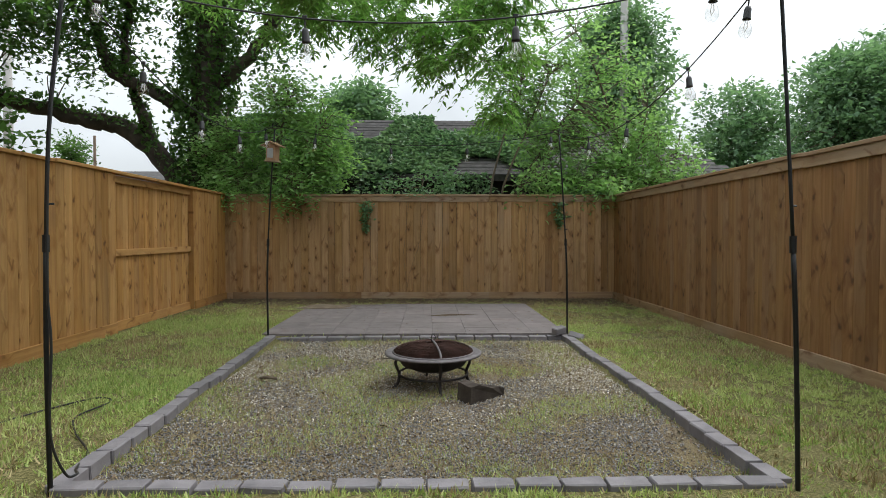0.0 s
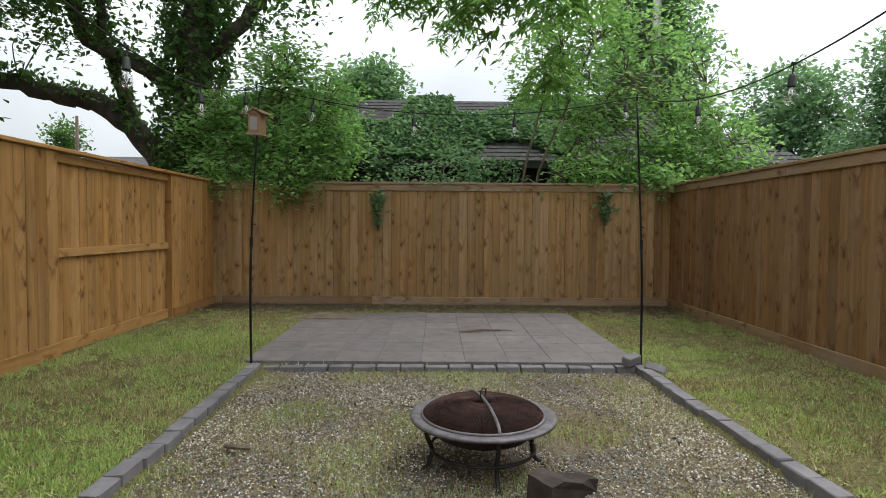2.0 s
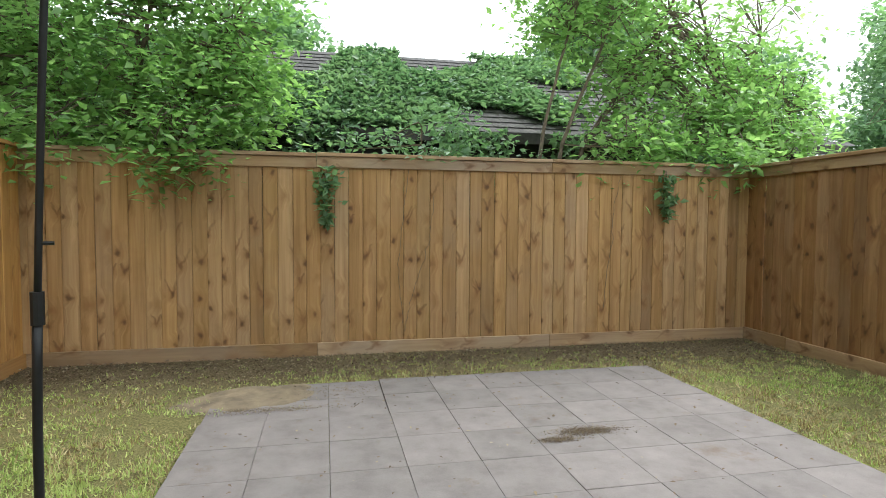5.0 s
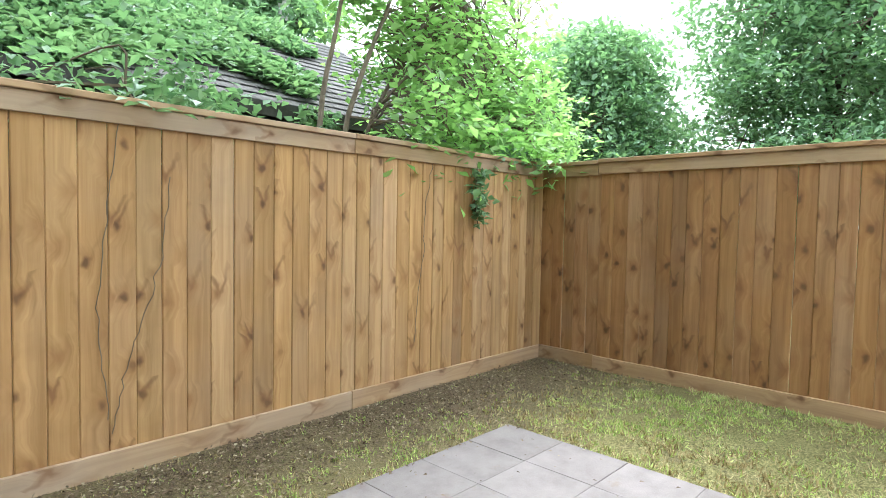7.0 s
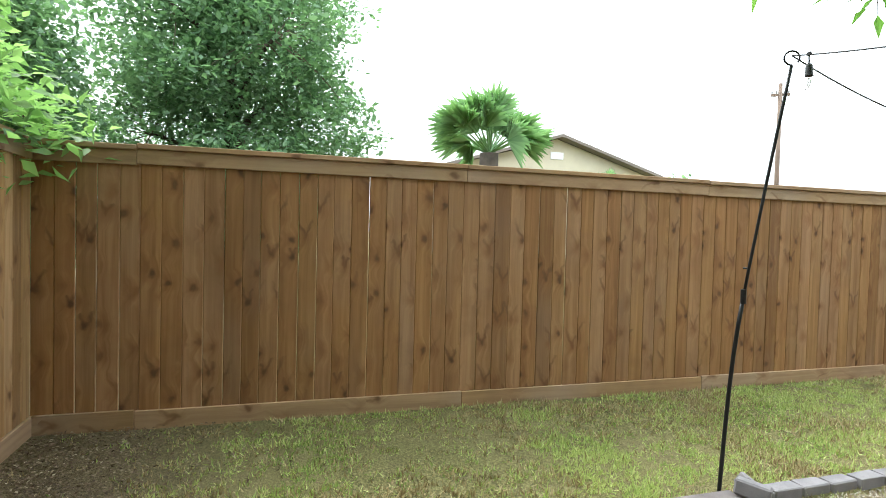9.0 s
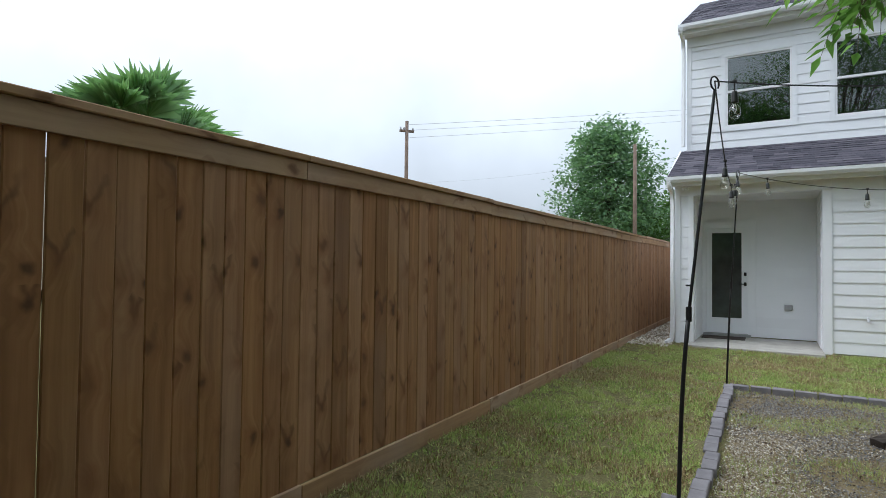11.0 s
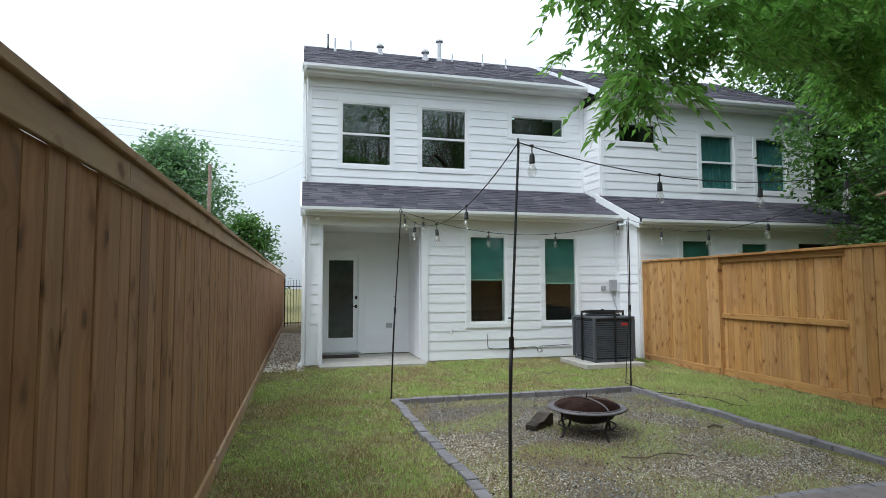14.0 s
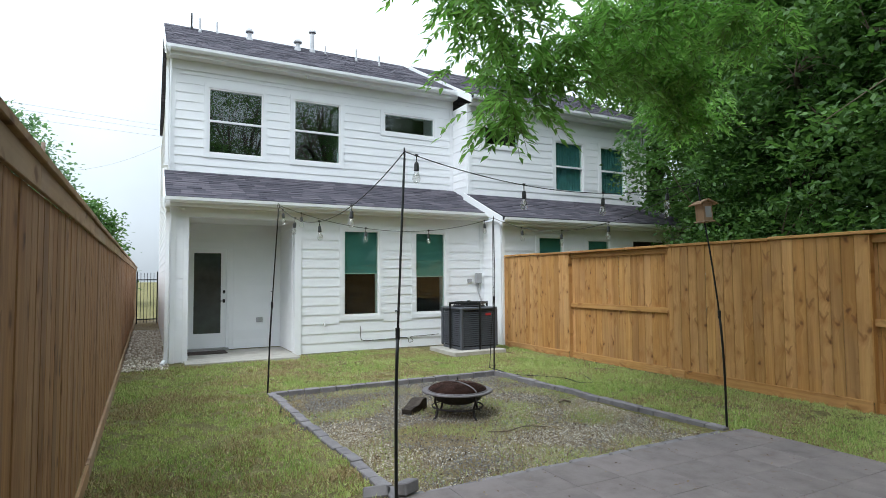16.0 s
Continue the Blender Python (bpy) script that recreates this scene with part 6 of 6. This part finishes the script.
far_tree("dense green tree beyond the side fence", (15.5, 10.8), 9.4, 3.9, leaf_mid, 71, 760, 0.17, 0.12)
far_tree("leafy tree beyond the fence corner", (11.5, 14.6), 5.8, 2.1, leaf_mid, 72, 330, 0.15, 0.15)
far_tree("broad tree beyond the fence corner", (14.5, 16.5), 7.0, 2.6, leaf_mid, 73, 330, 0.17, 0.15)
far_tree("round green tree in a neighbouring yard", (12.0, 20.5), 6.4, 2.2, leaf_mid, 74, 170, 0.2, 0.2)
far_tree("tall thin tree behind the vine-covered roof", (9.3, 26.0), 11.8, 2.3, leaf_mid, 75, 260, 0.25, 0.4)
far_tree("pale tree behind the vine-covered roof", (-1.6, 20.5), 6.6, 1.8, leaf_mid, 76, 170, 0.2, 0.4)
far_tree("small cypress seen over the fence", (-14.6, 25.5), 5.6, 0.9, leaf_dark, 77, 120, 0.16, 0.15)
far_tree("dark leafy tree beyond the west fence", (-9.4, 2.7), 11.0, 3.4, leaf_dark, 81, 1000, 0.125, 0.2, per=26)
far_tree("dark leafy tree shading the west boundary", (-7.4, 7.6), 10.0, 3.2, leaf_dark, 82, 700, 0.135, 0.16, per=24)
far_tree("tall dark tree behind the neighbouring house", (-13.2, 0.2), 10.5, 3.4, leaf_dark, 83, 520, 0.2, 0.16)
far_tree("dark tree deeper in the west yard", (-11.5, 6.2), 9.5, 3.0, leaf_dark, 84, 480, 0.2, 0.15)
far_tree("dark undergrowth tree by the west fence", (-9.0, 8.6), 8.6, 2.3, leaf_dark, 85, 420, 0.17, 0.18)
far_tree("dark leafy tree shading the neighbouring yard", (-8.2, 4.3), 10.5, 3.0, leaf_dark, 90, 700, 0.13, 0.18, per=24)
far_tree("round oak beyond the street", (10.9, -24.0), 10.2, 3.3, leaf_mid, 86, 200, 0.27, 0.35)
far_tree("bushy tree beyond the side passage", (7.6, -30.0), 6.4, 2.6, leaf_dark, 87, 260, 0.26, 0.1)
far_tree("green shrub tree beyond the side fence", (16.5, -4.0), 3.4, 1.2, leaf_mid, 88, 120, 0.16, 0.2)
far_tree("bushy tree beside the side passage", (9.6, -27.0), 5.4, 2.0, leaf_dark, 89, 180, 0.25, 0.1)


far_tree("tall dark tree beside the neighbouring house", (-11.4, -2.6), 12.0, 3.0, leaf_dark, 91, 620, 0.18, 0.16)


def palm(x, y, z, label, R=1.05, seed=5):
    t = thing("palm_tree", label, "palm tree", Matrix.Translation((x, y, -0.1)))
    g = np.random.default_rng(seed)
    part("trunk", tube(bmesh.new(), [(0, 0, 0), (0.04, 0, z * 0.5), (0, 0, z + 0.1)], [0.24, 0.19, 0.17], 12), bark_mat, t, smooth=True)
    for k in range(30):
        a = k * 2.399
        el = math.radians(14 + 74 * ((k * 0.7548) % 1.0))
        d = Vector((math.cos(a) * math.cos(el), math.sin(a) * math.cos(el), math.sin(el)))
        L = R * g.uniform(0.42, 0.72)
        hub = d * L + Vector((0, 0, z + 0.1))
        fr = part("frond", tube(bmesh.new(), [(0, 0, z + 0.1), hub], [0.022, 0.012], 5), leaf_palm, t)
        bm = bmesh.new()
        side = d.cross(Vector((0, 0, 1))).normalized() if abs(d.z) < 0.97 else Vector((1, 0, 0))
        roll = g.uniform(-1.5, 1.5)
        nrm = side.cross(d)
        side = (side * math.cos(roll) + nrm * math.sin(roll)).normalized()
        nrm = side.cross(d)
        for j in range(25):
            b = math.radians(-62 + 124 * j / 24)
            w = (d * math.cos(b) + side * math.sin(b)).normalized()
            ln = R * g.uniform(0.62, 0.76) * (1 - 0.25 * abs(b) / 2)
            e = w.cross(nrm).normalized() * 0.034
            p1, p2 = hub + w * ln * 0.55, hub + w * ln + Vector((0, 0, -0.16 * g.uniform(0.4, 1.4)))
            v = [bm.verts.new(q) for q in (hub, p1 + e + nrm * 0.012, p2, p1 - e + nrm * 0.012)]
            bm.faces.new((v[0], v[1], v[2]))
            bm.faces.new((v[0], v[2], v[3]))
        part("blade_fan", bm, leaf_palm, fr)


palm(9.6, 6.1, 2.9, "fan palm rising over the side fence", 0.98)
palm(20.0, -3.2, 3.1, "small fan palm before the tan house", 0.9, 6)


def tan_house():
    t = thing("tan_house", "tan stucco house with a low brown gable", "house", Matrix.Translation((21.5, -1.7, 0.45)))
    bm = bmesh.new()
    prof = [(-4.4, 0), (4.4, 0), (4.4, 3.75), (0, 5.05), (-4.4, 3.75)]
    A = [bm.verts.new((0, y, z)) for y, z in prof]
    B = [bm.verts.new((10, y, z)) for y, z in prof]
    bm.faces.new(A)
    bm.faces.new(list(reversed(B)))
    for k in range(5):
        bm.faces.new((A[k], B[k], B[(k + 1) % 5], A[(k + 1) % 5]))
    bmesh.ops.recalc_face_normals(bm, faces=bm.faces)
    part("wall", bm, tan_wall, t)
    for s in (-1, 1):
        r = bmesh.new()
        v = [r.verts.new(p) for p in ((-0.5, 0, 5.2), (10.4, 0, 5.2), (10.4, s * 5.0, 3.72), (-0.5, s * 5.0, 3.72), (-0.5, 0, 5.08), (10.4, 0, 5.08), (10.4, s * 5.0, 3.6), (-0.5, s * 5.0, 3.6))]
        for f in ((0, 1, 2, 3), (7, 6, 5, 4), (0, 3, 7, 4), (1, 5, 6, 2), (3, 2, 6, 7)):
            r.faces.new([v[q] for q in f])
        bmesh.ops.recalc_face_normals(r, faces=r.faces)
        part("roof", r, tan_roof, t)
    part("vent", bx(-0.03, -0.005, -0.3, 0.3, 4.2, 4.5), white_trim, t)


tan_house()


def shed_roof(x, y, label):
    t = thing("neighbour_garage", label, "garage", Matrix.Translation((x, y, 0)))
    part("wall", bx(-2.2, 2.2, -1.5, 3, 0, 2.5), dark_wall, t)
    part("roof", sloped(bmesh.new(), -2.6, 2.6, -1.9, 2.45, 0.8, 3.3, 0.12), old_roof, t)
    part("roof", sloped(bmesh.new(), -2.6, 2.6, 0.8, 3.3, 3.4, 2.45, 0.12), old_roof, t)


shed_roof(-7.2, 18.6, "grey-roofed garage glimpsed over the fence")


def utility_pole(x, y, h, r0, mat, label, arm=True, turn=0):
    t = thing("utility_pole", label, "utility pole", pose(x, y, -0.1, 0, 0, turn), group="utility poles")
    part("pole", tube(bmesh.new(), [(0, 0, 0), (0, 0, h * 0.5), (0, 0, h)], [r0, r0 * 0.85, r0 * 0.7], 10), mat, t, smooth=True)
    if arm:
        part("cross_arm", bx(-0.2, 0.2, -0.025, 0.025, h - 0.3, h - 0.24), mat, t)
        for k in (-0.17, 0.08, 0.17):
            part("insulator", lathe(bmesh.new(), [(0.015, h - 0.24), (0.025, h - 0.2), (0.015, h - 0.17), (0, h - 0.16)], 8, (k, 0)), grey_plastic, t)


utility_pole(9.1, 24.5, 15.0, 0.2, pole_concrete, "tall pale utility pole behind the trees", False)
utility_pole(-13.6, 20.5, 9.5, 0.17, pole_concrete, "pale utility pole beyond the west fence", False)
utility_pole(-8.2, 16.2, 4.0, 0.05, pole_wood, "thin dark post behind the fence", False)
utility_pole(8.0, -17.5, 7.4, 0.11, pole_wood, "weathered wooden utility pole", False)
utility_pole(10.6, -1.7, 5.3, 0.065, pole_wood, "wooden utility pole with short cross arm", True, 50)


def overhead_line(a, b, sag, label):
    A, B = Vector(a), Vector(b)
    t = thing("overhead_line", label, "cable", Matrix.Translation(A), group="overhead lines")
    part("wire", tube(bmesh.new(), [(B - A) * (k / 20) + Vector((0, 0, -4 * sag * (k / 20) * (1 - k / 20))) for k in range(21)], 0.0045, 4), grey_plastic, t)


for z in (5.1, 4.95, 4.75):
    overhead_line((10.6, -1.7, z), (-20, -34.0, 7.5 + z), 0.5, "thin overhead power line")
overhead_line((8.0, -17.5, 6.6), (26.5, -20.5, 7.0), 0.4, "thin overhead service line")
overhead_line((8.0, -17.5, 6.2), (3.4, -9.0, 6.0), 0.4, "thin overhead service line")


# ---- small stuff on the ground, last ----
def strew():
    g = np.random.default_rng(17)
    # gravel: blue-grey towards the house, pale chips towards the patio
    n = 66000
    x, y = g.uniform(-1.0, 2.55, n), g.uniform(3.32, 7.4, n)
    keep = in_bed(x, y, -0.06)
    x, y = x[keep], y[keep]
    patch = np.array([noise.noise((a * 1.1, b * 1.1, 9.0)) for a, b in zip(x, y)])
    pale = np.clip((y - 4.1) / 1.5, 0, 1) * np.clip(0.6 + 1.5 * patch, 0.03, 0.97)
    is_pale = g.uniform(size=len(x)) < pale
    bare = patch < -0.28
    for name, sel, mat, sz, lab in (("gravel", ~is_pale & ~(bare & (g.uniform(size=len(x)) < 0.75)), gravel_m, (0.005, 0.0115), "blue-grey crushed gravel"), ("limestone_chips", is_pale & (patch > -0.26), shell_m, (0.0045, 0.0115), "pale limestone chips")):
        k = int(sel.sum())
        p = np.stack([x[sel], y[sel], -0.046 + g.uniform(0, 0.012, k)], 1)
        ob = scatter(name, *STONE, p, turns(k, g, 0.7), g.uniform(*sz, k)[:, None] * np.array([1, 1, 0.8])[None] * g.uniform(0.7, 1.2, (k, 3)), mat)
        tagged(ob, lab, "gravel", kind="stuff")
    k = 9000
    px, py = g.uniform(-0.9, 2.45, k), g.uniform(3.4, 7.3, k)
    p = np.stack([px, py, -0.04 + g.uniform(0, 0.01, k)], 1)[in_bed(px, py, -0.06)]
    tagged(scatter("bed_litter", *LEAF, p, turns(len(p), g, 0.5), g.uniform(0.012, 0.035, len(p)), litter_m), "brown bark and leaf bits in the gravel", "leaf litter", kind="stuff")
    # pale gravel in the side passage
    k = 3500
    p = np.stack([g.uniform(HOUSE_E + 0.02, EAST - 0.04, k), g.uniform(-8, 0.4, k), g.uniform(0.01, 0.03, k)], 1)
    tagged(scatter("passage_gravel", *STONE, p, turns(k, g, 0.7), g.uniform(0.015, 0.035, k), shell_m), "pale gravel in the side passage", "gravel", kind="stuff")
    # lawn blades, thinner where the soil shows
    tufts = 50000
    cx, cy = g.uniform(WEST + 0.03, EAST - 0.03, tufts), g.uniform(-0.3, NORTH - 0.05, tufts)
    d1 = np.array([noise.noise((a * 1.3, b * 1.3, 2.0)) for a, b in zip(cx, cy)])
    d2 = np.array([noise.noise((a * 4.5, b * 4.5, 6.0)) for a, b in zip(cx, cy)])
    dens = np.clip(0.78 + 0.8 * d1 + 1.0 * d2, 0.2, 1.0)
    dens *= np.where(cy > 10.2, np.clip(1.0 - (cy - 10.2) / 0.9, 0.1, 1), 1.0)
    dens *= np.where((cy > 9.4) & (cx < -0.4), 0.4, 1.0)
    dens *= np.where((cx > 2.4) & (cy > 8.2), 0.62, 1.0)
    dens *= np.where((cx < -1.1) & (cy < 9.0), 1.3, 1.0)
    keep = g.uniform(size=tufts) < dens
    cx, cy, lush = cx[keep], cy[keep], dens[keep]
    per = 14
    x, y = (cx[:, None] + g.normal(0, 0.022, (len(cx), per))).ravel(), (cy[:, None] + g.normal(0, 0.022, (len(cx), per))).ravel()
    lush = np.repeat(lush, per)
    dry_at = np.repeat(np.array([noise.noise((a * 0.7, b * 0.7, 12.0)) + 0.7 * noise.noise((a * 2.6, b * 2.6, 15.0)) for a, b in zip(cx, cy)]), per)
    keep = ~in_bed(x, y, 0.045) & ~on_slab(x, y, 0.01) & ~((y < 0.18) & (x > 1.4)) & ~((y < 1.55) & (x < -1.08) & (x > -2.5)) & (x > WEST + 0.02) & (x < EAST - 0.03) & (y < NORTH - 0.04)
    x, y, lush, dry_at = x[keep], y[keep], lush[keep], dry_at[keep]
    k = len(x)
    dry = g.uniform(size=k) < np.clip(0.36 + 0.9 * dry_at + np.where((x > 2.4) & (y > 8.2), 0.25, 0.0) - np.where((x < -1.1) & (y < 9.0), 0.15, 0.0), 0.05, 0.85)
    z = np.array([0.018 * noise.noise((a * 0.9, b * 0.9, 0.0)) for a, b in zip(x, y)])
    for name, sel, mat, lo, hi, tl, lab in (("grass", ~dry, grass_m, 0.022, 0.05, 1.3, "short patchy green lawn grass"), ("dry_grass", dry, straw_m, 0.026, 0.055, 1.45, "dry straw-coloured grass clippings")):
        m = int(sel.sum())
        h = g.uniform(lo, hi, m) * (0.7 + 0.45 * lush[sel])
        size = np.stack([np.full(m, 0.09) * g.uniform(0.6, 1.3, m), h, h], 1)
        ob = scatter(name, *BLADE, np.stack([x[sel], y[sel], z[sel] - 0.004], 1), turns(m, g, tl), size, mat)
        tagged(ob, lab, "grass", kind="stuff")
    # weeds and straw in the gravel
    n = 90000
    x, y = g.uniform(-1.0, 2.55, n), g.uniform(3.35, 7.35, n)
    w = np.array([noise.noise((a * 1.6, b * 1.6, 30.0)) for a, b in zip(x, y)])
    keep = in_bed(x, y, -0.05) & (g.uniform(size=n) < np.clip(0.5 + 2.0 * w, 0.06, 1))
    x, y, w = x[keep], y[keep], w[keep]
    k = len(x)
    green = (g.uniform(size=k) < 0.2 + 0.8 * w)
    for sel, mat, tl, nm, lab in ((green, grass_m, 0.9, "weeds", "weeds growing through the gravel"), (~green, straw_m, 1.45, "straw", "dry straw lying on the gravel")):
        m = int(sel.sum())
        s = g.uniform(0.03, 0.07, m)
        ob = scatter(nm, *BLADE, np.stack([x[sel], y[sel], np.full(m, -0.042)], 1), turns(m, g, tl), np.stack([np.full(m, 0.04), s * 0.8, s * 0.8], 1), mat)
        tagged(ob, lab, "weeds", kind="stuff")
    # litter under the north fence and over the patio's edge
    n = 16000
    x, y = g.uniform(WEST + 0.05, EAST - 0.05, n), NORTH - 0.06 - np.abs(g.normal(0, 0.55, n))
    keep = ~on_slab(x, y, -0.05) | (g.uniform(size=n) < 0.03)
    p = np.stack([x, y, np.where(on_slab(x, y), 0.04, 0.012) + g.uniform(0, 0.012, n)], 1)[keep]
    tagged(scatter("leaf_litter", *LEAF, p, turns(len(p), g, 0.4), g.uniform(0.01, 0.032, len(p)), litter_m), "brown leaf litter on bare soil", "leaf litter", kind="stuff")
    for cx, cy, sx, sy, k in ((1.24, 8.97, 0.11, 0.035, 1500), (1.0, 8.87, 0.07, 0.022, 700), (-0.75, 9.74, 0.26, 0.03, 700), (-0.3, 10.1, 0.16, 0.1, 300)):
        p = np.stack([g.normal(cx, sx, k), g.normal(cy, sy, k), 0.036 + g.uniform(0, 0.006, k)], 1)
        tagged(scatter("soil_crumbs", *STONE, p, turns(k, g, 0.6), g.uniform(0.0018, 0.0055, k), litter_m), "brown soil crumbs on the pavers", "soil", kind="stuff")
    n = 260
    p = np.stack([g.uniform(-1.1, 2.5, n), g.uniform(7.5, 10.4, n), np.full(n, 0.042)], 1)
    p = p[on_slab(p[:, 0], p[:, 1])]
    tagged(scatter("patio_litter", *LEAF, p, turns(len(p), g, 0.25), g.uniform(0.012, 0.035, len(p)), litter_m), "scattered dry leaves on the patio", "leaf litter", kind="stuff")


strew()
